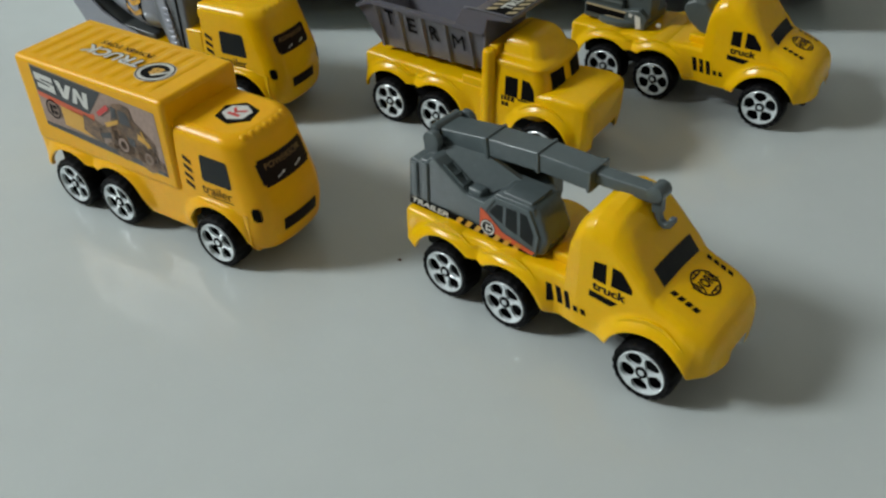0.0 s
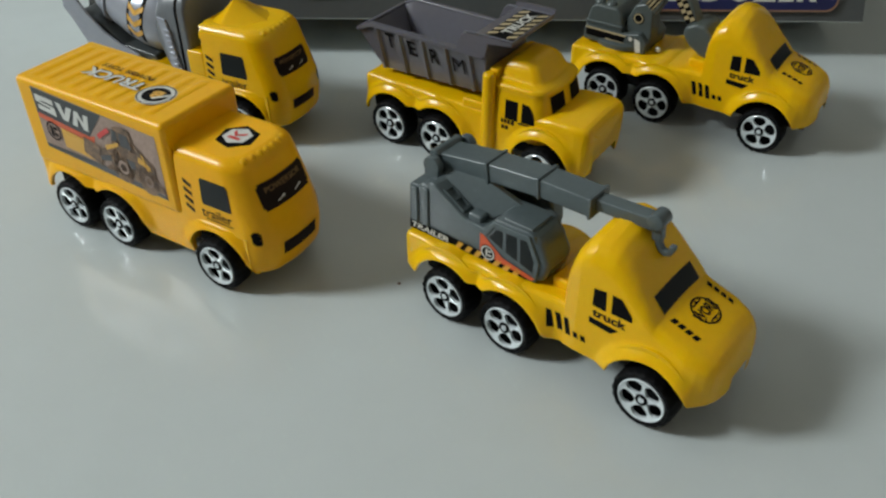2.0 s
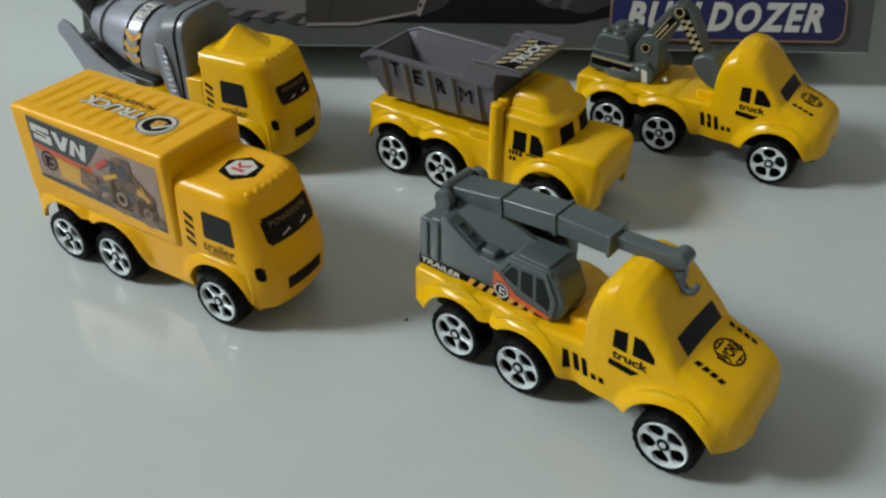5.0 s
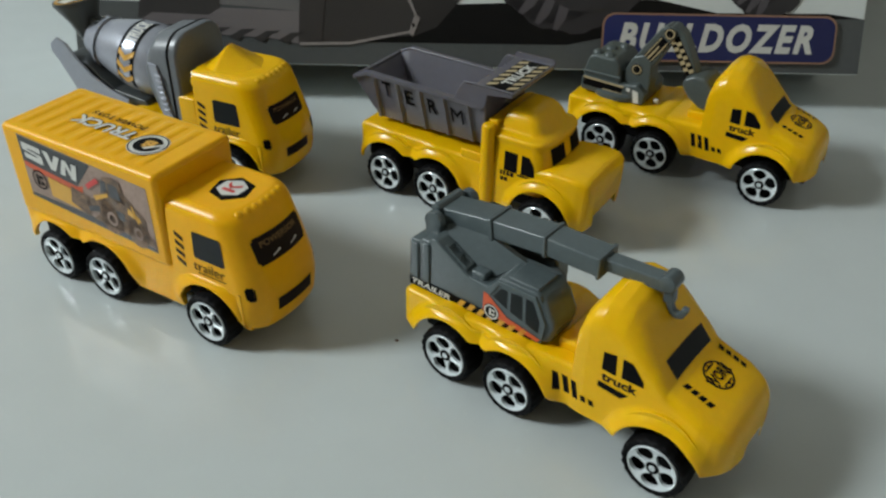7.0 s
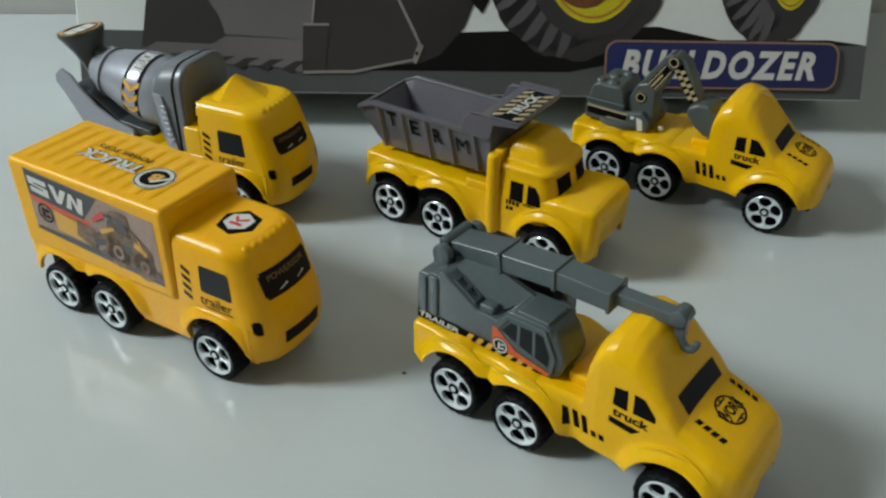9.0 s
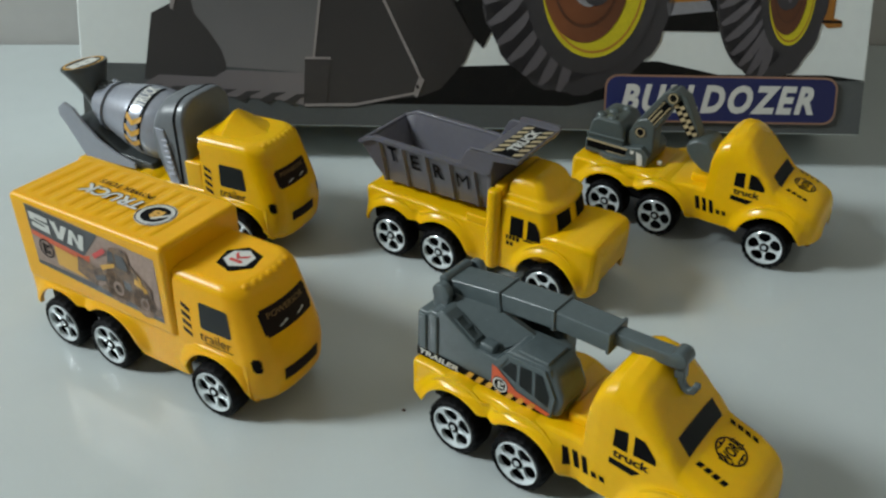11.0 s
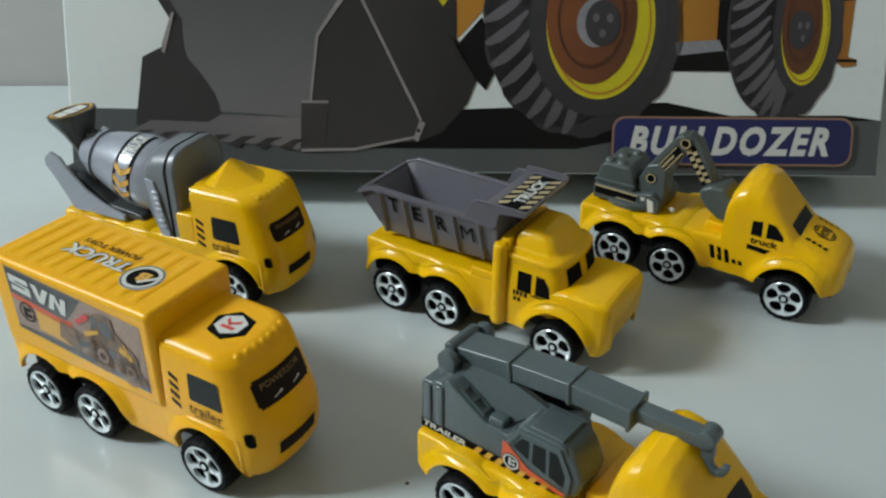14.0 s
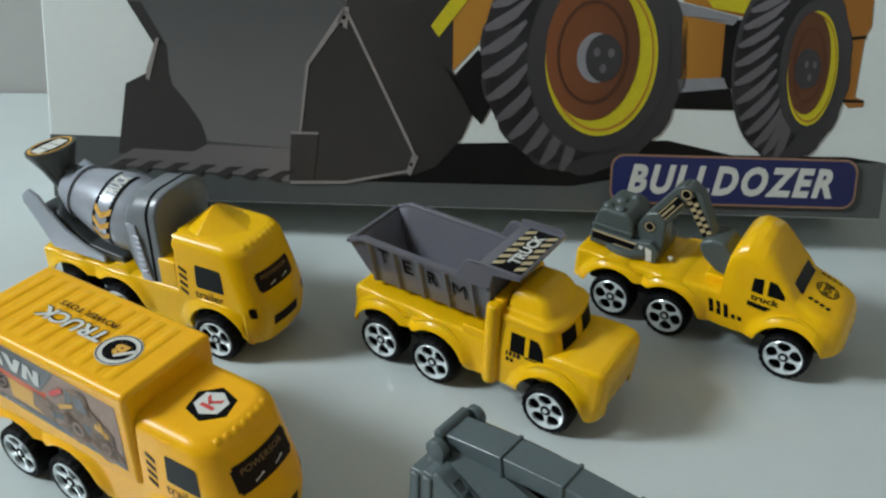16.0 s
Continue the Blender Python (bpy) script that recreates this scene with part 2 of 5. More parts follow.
class Shell:
    """A moulded hollow body: its top, width, corner radius and crown along the length."""

    def __init__(self, top, wide, rad, crown, sill, nose=10.5, tail=10.5, tumble=0.04, flare=2.2):
        self.top, self.wide, self.rad, self.crown = top, wide, rad, crown
        self.sill, self.nose, self.tail, self.tumble, self.flare = sill, nose, tail, tumble, flare
        self.x0, self.x1 = top[0][0], top[-1][0]

    def low(self, x):
        return min(arches(x, self.sill, self.nose, self.tail) + 2.5 * step((x - 74) / 4), interp(self.top, x) - 1.0)

    def side(self, x, z):
        b = self.low(x)
        lip = min(math.hypot(x - c, z - 8.3) for c in AXLES) - 10.9
        tuck = 2.0 * step((x - 72.5) / 4) * max(0, 1 - (z - b) / 6.5) ** 2
        return interp(self.wide, x) - self.tumble * max(0, z - 20) + self.flare * step(1 - lip / 4.2) * step((74.5 - x) / 6) * step((interp(self.top, x) + 0.4 - z) / 2.6) * step((z - 7.5) / 5) - tuck

    def section(self, x):
        b, h = self.low(x), interp(self.top, x)
        r = min(interp(self.rad, x), (h - b) * 0.6, 12.0)
        half = []
        for k in range(17):
            z = b + (h - r - b) * (k / 16) ** 1.9
            half.append((self.side(x, z), z))
        ws = half[-1][0]
        r2 = min(r, ws * 0.9)
        half += [(ws - r2 + r2 * math.cos(radians(15 * j)), h - r + r * math.sin(radians(15 * j))) for j in range(1, 7)]
        flat = ws - r2
        cr = interp(self.crown, x)
        half += [(flat * (1 - k / 4), h + cr * (1 - (1 - k / 4) ** 2)) for k in range(1, 5)]
        return half, flat

    def topz(self, x, y):
        half, flat = self.section(x)
        h, cr = interp(self.top, x), interp(self.crown, x)
        if abs(y) <= flat:
            return h + cr * (1 - (y / flat) ** 2)
        for (ya, za), (yb, zb) in zip(half[16:], half[17:]):
            if yb <= abs(y) <= ya:
                return za + (zb - za) * (ya - abs(y)) / max(1e-6, ya - yb)
        return half[16][1]

    def mesh(self):
        xs = set()
        x = self.x0
        while x < self.x1:
            xs.add(round(x, 3))
            x += 0.7
        xs |= {round(k[0], 3) for k in self.top} | {round(k[0], 3) for k in self.wide}
        rings = []
        for x in sorted(xs):
            half, flat = self.section(x)
            b = half[0][1]
            w = half[0][0]
            left = [(w - 1.3, b + 3.5), (w - 1.3, b)] + half
            rings.append([(x, -y, z) for y, z in left] + [(x, y, z) for y, z in left[-2::-1]])
        return loft(rings, closed=True)

    def on_side(self, u, v):
        return (u, -(self.side(u, v) + 0.12), v)

    def on_top(self, u, v):
        return (u, v, self.topz(u, v) + 0.12)


def wheel_meshes():
    seg, w = 80, 7.2
    rings = []
    prof = [(3.4, 6.0), (0.9, 6.05), (0.3, 6.4), (0.05, 7.2), (0.35, 7.75), (1.1, 7.98), (2.2, 8.0), (w - 2.2, 8.0), (w - 1.1, 7.98), (w - 0.35, 7.7), (w, 7.2), (w, 2.0)]
    for s, r in prof:
        ring = []
        for k in range(seg):
            a = 2 * math.pi * k / seg
            cut = 0.28 if (k // 2) % 2 and 7.7 < r and s in (0.35, 1.1, w - 1.1, w - 0.35) else 0.0
            ring.append(((r - cut) * math.cos(a), s, (r - cut) * math.sin(a)))
        rings.append(ring)
    tyre = loft(rings, caps=False)
    core = lathe([(3.5, 0.01), (3.5, 6.2), (4.6, 6.2), (4.6, 2.1), (9.5, 2.1), (9.5, 0.01)], (0, 0, 0), (0, 1, 0), 40)
    rim = bmesh.new()
    for q in range(5):
        mid = 90 + 72 * q
        angs = sorted(set([i * 15 for i in range(24)] + [math.degrees(math.atan2(sv * 1.0, su * 1.0)) % 360 for su in (-1, 1) for sv in (-1, 1)]))
        inner, outer, back = [], [], []
        for a in angs:
            cu, sv = math.cos(radians(a)), math.sin(radians(a))
            k = 1 / max(abs(cu), abs(sv))
            rr, th = 3.6 + 2.35 * sv * k, mid + 36 * cu * k
            hr, ht = 3.75 + 1.9 * sv, mid + 30.8 * cu * (1.0 + 0.05 * sv)
            dish = lambda r: 0.75 - 0.07 * r + (0.0 if r < 5.9 else -0.25)
            outer.append(rim.verts.new((rr * math.cos(radians(th)), dish(rr), rr * math.sin(radians(th)))))
            inner.append(rim.verts.new((hr * math.cos(radians(ht)), dish(hr), hr * math.sin(radians(ht)))))
            back.append(rim.verts.new((hr * math.cos(radians(ht)), 1.3, hr * math.sin(radians(ht)))))
        n = len(angs)
        for i in range(n):
            j = (i + 1) % n
            rim.faces.new((outer[i], outer[j], inner[j], inner[i]))
            rim.faces.new((inner[i], inner[j], back[j], back[i]))
    bmesh.ops.remove_doubles(rim, verts=rim.verts[:], dist=0.002)
    rim = merge(rim, lathe([(0.12, 5.75), (0.05, 5.95), (0.2, 6.12), (1.2, 6.12), (1.6, 6.0)], (0, 0, 0), (0, 1, 0), 48, False))
    hub = lathe([(0.9, 0.01), (0.9, 0.36), (0.2, 0.4), (0.2, 0.7), (0.4, 0.85), (1.2, 0.95), (1.3, 0.01)], (0, 0, 0), (0, 1, 0), 24)
    ring = lathe([(0.46, 0.75), (0.3, 0.9), (0.3, 1.5), (0.62, 1.65)], (0, 0, 0), (0, 1, 0), 12, False)
    return tyre, core, rim, hub, ring


WHEEL = {}


def add_wheels(truck):
    """Six wheels, each a core with its tyre, rim and hub cap; alike wheels share their meshes."""
    if not WHEEL:
        t, c, r, h, g = wheel_meshes()
        for name, bm, mat in (("wheel", c, TYRE), ("tyre", t, TYRE), ("rim", r, RIM), ("hub_cap", h, RIM), ("hub_ring", g, INK)):
            ob = part(name, bm, mat)
            WHEEL[name] = ob.data
            bpy.data.objects.remove(ob)
    for i, x in enumerate(AXLES):
        for s in (-1, 1):
            base = new("wheel", WHEEL["wheel"])
            base.parent = truck
            turn = random.uniform(0, 72)
            base.matrix_local = pose(x * 0.001, s * 0.0166, HUB_Z * 0.001) @ pose(0, 0, 0, 0, 0, 0 if s < 0 else 180) @ pose(0, 0, 0, 0, turn, 0)
            for name, label in (("tyre", "black ribbed plastic tyre"), ("rim", "white five-hole rim"), ("hub_cap", "white hub ring"), ("hub_ring", "black ring round the hub")):
                p = new(name, WHEEL[name])
                p.parent = base
                p["label"] = label
    floor_pan = block(-11, 73, -10.5, 10.5, 9.5, 14.5, 0.8)
    part("floor_pan", floor_pan, TYRE, truck, "black chassis floor between the wheels")
    # black blocks fill the arches so that the gap over the wheels stays dark
    for x0, x1 in ((-11.8, 31.0), (49.5, 69.0)):
        part("arch_filler", block(x0, x1, -12.2, 12.2, 16.4, 19.7, 0.4), TYRE, truck, "black block that keeps the arch gap dark")


def dashes(shell, x, z, n, dx, h, w, slant):
    return decal([rect(x + i * dx, z, x + i * dx + w, z + h, slant) for i in range(n)], shell.on_side)


# ---- the room ----
def slab(name, x0, x1, y0, y1, z0, z1, mat, label, category, bev=0.0):
    """A block of the setting, in metres."""
    ob = part(name, block(x0 * 1000, x1 * 1000, y0 * 1000, y1 * 1000, z0 * 1000, z1 * 1000, bev), mat)
    return tagged(ob, label, category, kind="structure")


BACK = 0.5275
slab("floor", -1.7, 1.0, -2.3, BACK + 0.1, -0.85, -0.75, FLOORM, "grey tiled floor under the table", "floor")
slab("ceiling", -1.7, 1.0, -2.3, BACK + 0.1, 2.0, 2.1, CEIL, "plain white painted ceiling", "ceiling")
slab("wall_north", -1.7, 1.0, BACK, BACK + 0.1, -0.75, 2.0, WALL, "plain beige painted wall behind the table", "wall")
slab("wall_south", -1.7, 1.0, -2.3, -2.2, -0.75, 2.0, CREAMWALL, "unseen cream wall that bounces warm light into the shade", "wall")
# unseen wall set close on the right as a reflector to lift the shadows
slab("bounce_wall_east", 0.9, 1.0, -2.2, BACK, -0.75, 2.0, CREAMWALL, "unseen cream wall that bounces warm light into the shade", "wall")
wy0, wy1, wz0, wz1 = WY - WW / 2, WY + WW / 2, WZ - WH / 2, WZ + WH / 2
west = merge(
    block(-1600, -1500, -2200, wy0 * 1000, -750, 2000, 0),
    block(-1600, -1500, wy1 * 1000, BACK * 1000, -750, 2000, 0),
    block(-1600, -1500, wy0 * 1000, wy1 * 1000, -750, wz0 * 1000, 0),
    block(-1600, -1500, wy0 * 1000, wy1 * 1000, wz1 * 1000, 2000, 0),
)
tagged(part("wall_west", west, CREAMWALL), "unseen cream wall that bounces warm light into the shade with a window opening", "wall", kind="structure")
window = tagged(new("window_1"), "white framed window letting in daylight", "window", kind="structure")
for y0, y1, z0, z1 in ((wy0, wy0 + 0.05, wz0, wz1), (wy1 - 0.05, wy1, wz0, wz1), (wy0 + 0.05, wy1 - 0.05, wz0, wz0 + 0.05), (wy0 + 0.05, wy1 - 0.05, wz1 - 0.05, wz1)):
    part("window_frame", block(-1580, -1530, y0 * 1000, y1 * 1000, z0 * 1000, z1 * 1000, 3), FRAMEM, window)

table = thing("table", pose(0, 0, 0), "glossy white laminate table against the wall", "table")
part("tabletop", block(-700, 700, -330, BACK * 1000 - 1, -28, 0, 2.5, 3), TABLE, table, "glossy white laminate tabletop")
for x in (-640, 640):
    for y in (-280, 470):
        part("leg", block(x - 25, x + 25, y - 25, y + 25, -750, -29, 3), FRAMEM, table)

# ---- the carton that leans on the wall ----
LEAN, CART_YAW = 19.63, -2.6
carton = thing("toy_carton", pose(0, 0.36613, 0, -LEAN, 0, CART_YAW), "white toy carton printed with a wheel loader, leaning on the wall", "box")
CU0, CU1, CV0, CV1, CD = -141.5, 179.5, 17.5, 352.0, 47.0


def on_card(k):
    return lambda u, v: (u, -0.1 - 0.09 * k, v)


part("carton_body", block(CU0, CU1, 0, CD, CV0, CV1, 0.9, 3), CARD, carton, "white folded card body")


def card(name, polys, mat, k, label="", joined=False):
    if joined:
        return part(name, decal(polys, on_card(k)), mat, carton, label)
    return prints(name, polys, on_card(k), mat, carton, label)[0]


def blend_mat(name, a, b, ax, lo, hi, rough=0.36, vary=0.1, scale=60):
    """Printed shading that runs from one colour to another across the card."""
    mat = material(name, a, rough, vary=0.0)
    nt = mat.node_tree
    tc = nt.nodes.new("ShaderNodeTexCoord")
    sep = nt.nodes.new("ShaderNodeSeparateXYZ")
    nt.links.new(tc.outputs["Object"], sep.inputs[0])
    mr = nt.nodes.new("ShaderNodeMapRange")
    mr.inputs["From Min"].default_value, mr.inputs["From Max"].default_value = lo * 0.001, hi * 0.001
    nt.links.new(sep.outputs[ax], mr.inputs["Value"])
    n = nt.nodes.new("ShaderNodeTexNoise")
    n.inputs["Scale"].default_value, n.inputs["Detail"].default_value = scale, 5
    nt.links.new(tc.outputs["Object"], n.inputs["Vector"])
    add = nt.nodes.new("ShaderNodeMath")
    add.operation = "MULTIPLY_ADD"
    add.inputs[1].default_value = vary * 2
    nt.links.new(n.outputs[0], add.inputs[0])
    nt.links.new(mr.outputs[0], add.inputs[2])
    ramp = nt.nodes.new("ShaderNodeValToRGB")
    ramp.color_ramp.elements[0].position, ramp.color_ramp.elements[1].position = vary, 1 + vary if vary == 0 else 1.0
    ramp.color_ramp.elements[0].color, ramp.color_ramp.elements[1].color = (*a, 1), (*b, 1)
    nt.links.new(add.outputs[0], ramp.inputs[0])
    nt.links.new(ramp.outputs[0], nt.nodes["Principled BSDF"].inputs["Base Color"])
    return mat


BUCKETIN = blend_mat("bucket_inside_print", (0.150, 0.145, 0.144), (0.085, 0.086, 0.088), 2, 42, 95)
BUCKETDARK = blend_mat("bucket_side_print", (0.040, 0.037, 0.036), (0.030, 0.028, 0.028), 2, 30, 80)
BUCKETOUT = blend_mat("bucket_back_print", (0.042, 0.038, 0.037), (0.021, 0.019, 0.019), 0, -30, 18)
LIPINK = blend_mat("bucket_lip_print", (0.13, 0.115, 0.118), (0.17, 0.155, 0.155), 0, -110, -50)
EDGEINK = material("pale_edge_print", (0.26, 0.235, 0.225), 0.36, vary=0.15, scale=150)
RUBBERINK = blend_mat("tyre_print", (0.028, 0.026, 0.029), (0.048, 0.046, 0.051), 2, 35, 120)
TREADINK = blend_mat("tyre_tread_print", (0.078, 0.071, 0.078), (0.155, 0.145, 0.160), 2, 35, 115)
RUSTINK = blend_mat("brown_rim_print", (0.19, 0.062, 0.02), (0.10, 0.035, 0.014), 0, 48, 86)
RUSTDARK = material("dark_rust_print", (0.075, 0.026, 0.012), 0.36, vary=0.2, scale=150)
LIMEINK = material("yellow_rim_print", (0.55, 0.47, 0.012), 0.36, vary=0.12, scale=120)
AMBERINK = blend_mat("amber_body_print", (0.42, 0.19, 0.022), (0.30, 0.12, 0.015), 0, 95, 120)
NAVYINK = blend_mat("navy_label_print", (0.018, 0.026, 0.12), (0.012, 0.016, 0.085), 0, 74, 169)
COPPERINK = material("copper_border_print", (0.30, 0.17, 0.11), 0.36, vary=0.1, scale=150)
SHADOWINK = material("black_ground_print", (0.006, 0.006, 0.006), 0.4, spec=0.2, vary=0.2, scale=80)
STEELINK = material("pale_steel_print", (0.24, 0.24, 0.26), 0.36, vary=0.15, scale=200)

card("grey_band", [[(CU0 + 0.3, CV0 + 0.4), (CU1 - 0.3, CV0 + 0.4), (CU1 - 0.3, 39.5), (CU0 + 0.3, 42)]], CARDGREY, 0, "dark grey printed band along the foot")
card("ground_shadow", [[(-40, 27), (60, 27.5), (77, 31), (79, 38), (179, 39.6), (164, 41.5), (120, 41), (95, 46), (10, 42.5), (-40, 40)]], SHADOWINK, 1)
# wheel loader bucket
card("bucket_back", [[(-28, 92), (-20, 125), (8, 128), (12, 100), (12.5, 70), (20.5, 54), (17, 45), (7, 33.5), (-3, 29.5), (-4, 33), (0, 37)]], BUCKETOUT, 2)
card("bucket_inside", [[(-81, 41), (-49, 39), (-45, 45), (-42, 71), (-28, 91), (-26, 128), (-100, 128), (-109, 92), (-98, 74), (-97, 66)]], BUCKETIN, 2)
card("bucket_cheek", [[(-115, 35.5), (-85, 36), (-81.6, 39.5), (-81.2, 42.5), (-83, 48), (-88, 55.5), (-93.5, 62), (-94.5, 67), (-95, 77), (-98, 79), (-103, 66), (-111, 62)]], BUCKETDARK, 3)
card("bucket_corner", [[(-109, 92), (-98, 74.5), (-96, 78), (-104, 92)]], BUCKETDARK, 3)
card("bucket_side", [[(-39, 26.5), (-3.5, 30), (-1, 37), (-28, 90), (-42, 70.5), (-45, 45), (-49, 44)]], BUCKETDARK, 3)
card("bucket_lip", [[(-120, 31), (-109, 37.5), (-86, 36.8), (-81, 39.8), (-49, 39), (-49, 26), (-60, 28), (-100, 30)]], LIPINK, 4)
card("bucket_teeth", [[(-119 + 10.2 * i, 30.2 - 0.5 * i), (-113.5 + 10.2 * i, 33.4 - 0.5 * i), (-107.5 + 10.2 * i, 33.6 - 0.5 * i), (-112 + 10.2 * i, 31.6 - 0.5 * i), (-115 + 10.2 * i, 28.9 - 0.5 * i)] for i in range(7)], BUCKETDARK, 5)
card("bucket_tab", [[(-49.5, 25.5), (-40, 26.5), (-38, 45), (-48.5, 45)]], BUCKETOUT, 5)
card("bucket_edge", [
    [(-42.6, 71), (-41.5, 70.6), (-44.6, 45), (-45.5, 45)], [(-42.6, 71), (-28.6, 92), (-27.6, 89.5), (-41.5, 70.4)],
    [(-28.2, 91), (-27, 91), (-0.2, 37), (-1.4, 37)], [(-1.8, 38.6), (0.4, 37.2), (-2.6, 29.8), (-4.4, 31)],
    [(-49, 25.4), (-28, 26), (-4, 31), (-4, 32), (-28, 27.2), (-49, 26.6)], [(-48.6, 45.6), (-38, 45.6), (-38, 44.6), (-48.6, 44.6)],
    [(-98.8, 79), (-97.6, 79), (-101.5, 65), (-102, 63.5), (-100.4, 62.6), (-103.2, 64), (-103, 67)],
    [(-28.6, 92), (-26.4, 92), (-27.2, 84), (-31, 86)]], EDGEINK, 6)
card("bucket_bolt", [disc(-28.4, 88.2, 0.7, 0.8, 10), disc(-29.4, 85.6, 0.7, 0.8, 10), disc(-2.4, 34.2, 0.6, 0.9, 10)], SHADOWINK, 7)
# lifting arm and frame
card("loader_arm", [[(-6, 128), (1, 92), (13, 70), (22, 80), (32, 110), (34, 128)]], AMBERINK, 1)
card("arm_shadow", [[(9, 72), (20, 54), (24, 50), (30, 62), (22, 78), (13, 68)]], SHADOWINK, 2)
card("arm_highlight", [[(4, 86), (7, 82), (30, 112), (26, 116)]], LIMEINK, 3)
card("axle_block", [[(97, 92), (113, 91), (113, 70), (98, 69)]], AMBERINK, 3)
card("axle_plate", [[(95, 97), (118, 92), (116, 89), (97, 92)], [(97, 69), (114, 70), (116, 66), (98, 64)]], STEELINK, 3)
card("axle_shadow", [[(93, 64), (117, 66), (119, 58), (90, 58)], [(112, 91), (119, 91), (119, 66), (113, 66)]], SHADOWINK, 2)
card("cab_panel", [[(96, 128), (97, 97), (120, 92), (160, 100), (160, 128)]], AMBERINK, 1)
card("cab_panel_lime", [[(104, 100), (108, 95), (122, 93), (138, 104), (138, 128), (106, 128)]], LIMEINK, 2)
card("rear_body", [[(154, 128), (155, 66), (162, 60), (167.5, 60.5), (167.5, 63), (164, 64), (165, 86), (167, 90), (166, 112), (164, 128)]], AMBERINK, 1)
card("rear_body_line", [[(154, 84), (165.5, 85.5), (165.5, 86.6), (154, 85.2)], [(155, 62), (167.5, 62), (167.5, 63), (155, 63.2)]], SHADOWINK, 2)


def printed_wheel(cu, cv, ru, rv, tread_l, name, hub, dx, dr, dv, lug_in, wall):
    """A printed loader wheel: tyre with lugs, brown dish, yellow flange and hub."""
    outline = []
    for k in range(84):
        a = 2 * math.pi * k / 84
        lug = 1.0 + (0.018 if (k // 3) % 2 else -0.006) * (1 if math.cos(a) > 0.1 or math.sin(a) < 0.2 else 1)
        outline.append((cu + ru * lug * math.cos(a), cv + rv * lug * math.sin(a)))
    card(name + "_tyre", [outline, disc(cu - tread_l, cv + 1, ru * 0.78, rv * 0.95, 40)], RUBBERINK, 3)
    bars = []

    for k in range(15):
        deg = 98 + 11.6 * k
        a, lean = radians(deg), radians(interp([(98, 24), (190, 38), (230, 52), (262, 78)], deg))
        start, way = Vector((cu + ru * 0.995 * math.cos(a), cv + rv * 0.995 * math.sin(a))), Vector((math.cos(lean), math.sin(lean)))
        across, size = Vector((-way.y, way.x)), ru * (1.0 - lug_in) * 1.32
        spine = [(0.0, 0.5, 0.0), (0.25, 1.0, -0.05), (0.6, 0.95, -0.06), (1.0, 0.35, 0.0)]
        wide = rv * 0.047
        edge = lambda f, w, c, sgn: tuple(start + way * (size * f) + across * (size * c + sgn * wide * w))
        bars.append([edge(f, w, c, -1) for f, w, c in spine] + [edge(f, w, c, 1) for f, w, c in spine[::-1]])
    card(name + "_lug", bars, TREADINK, 4)
    card(name + "_wall", [disc(cu + dx * 0.85, cv, ru * (dr + wall), rv * (dv + wall), 48)], RUBBERINK, 5)
    card(name + "_flange", [disc(cu + dx, cv, ru * dr, rv * dv, 48)], LIMEINK, 6)
    card(name + "_groove", ring_polys(cu + dx, cv, ru * dr * 0.93, rv * dv * 0.94, 0.965, 48), AMBERINK, 7, joined=True)
    card(name + "_dish", [disc(cu + dx - ru * dr * 0.17, cv + rv * dv * 0.09, ru * dr * 0.83, rv * dv * 0.89, 44)], RUSTINK, 8)
    card(name + "_dish_ring", ring_polys(cu + dx - ru * dr * 0.16, cv + rv * 0.04, ru * dr * 0.64, rv * dv * 0.66, 0.93, 40), RUSTDARK, 9, joined=True)
    card(name + "_inner_dish", [disc(cu + dx - ru * dr * 0.16, cv + rv * 0.04, ru * dr * 0.58, rv * dv * 0.60, 40)], RUSTINK, 10)
    card(name + "_hub_side", [disc(cu + hub - ru * 0.07, cv, ru * 0.19, rv * 0.21, 30)], STEELINK if ru > 30 else RUBBERINK, 11)
    card(name + "_hub", [disc(cu + hub, cv, ru * 0.175, rv * 0.20, 30)], RUBBERINK, 12)
    card(name + "_bolt", [disc(cu + hub + ru * 0.08 * math.cos(a), cv + rv * 0.09 * math.sin(a), ru * 0.035, rv * 0.04, 10) for a in (0.5, 2.6, 4.7)], TREADINK, 13)


printed_wheel(61.5, 76, 38.5, 43.5, 8.0, "front_wheel", 7.2, 6.5, 0.545, 0.667, 0.60, 0.15)
printed_wheel(139.5, 74, 21.5, 35, 6.0, "rear_wheel", 6.2, 7.3, 0.43, 0.60, 0.34, 0.10)
# name plate
card("name_plate_border", [rounded(74, 21.6, 168.3, 40.6, 5)], COPPERINK, 14)
card("name_plate", [rounded(74.8, 22.4, 167.5, 39.8, 4.5)], NAVYINK, 15, "navy blue name plate with a copper edge")
part("lettering", words("BULLDOZER", 80.6, 25.4, 159.2, 37.0, on_card(16), 0.045, 0.25, 1.22), PAPER, carton, "white slanted capitals")


# ---- trucks ----
def placed(x, y, ang):
    """The pose of a truck by its rear near-side hub on the plan, in millimetres."""
    a = radians(ang)
    return pose((x - math.sin(a) * 16.5) * 0.001, (y + math.cos(a) * 16.5) * 0.001, 0, 0, 0, ang)


def hazard(u0, v0, u1, v1, n, w, lean):
    """Slanting bars along a strip."""
    out = []
    for i in range(n):
        t = u0 + (u1 - u0 - w - lean) * i / (n - 1)
        out.append([(t, v0), (t + w, v0), (t + w + lean, v1), (t + lean, v1)])
    return out


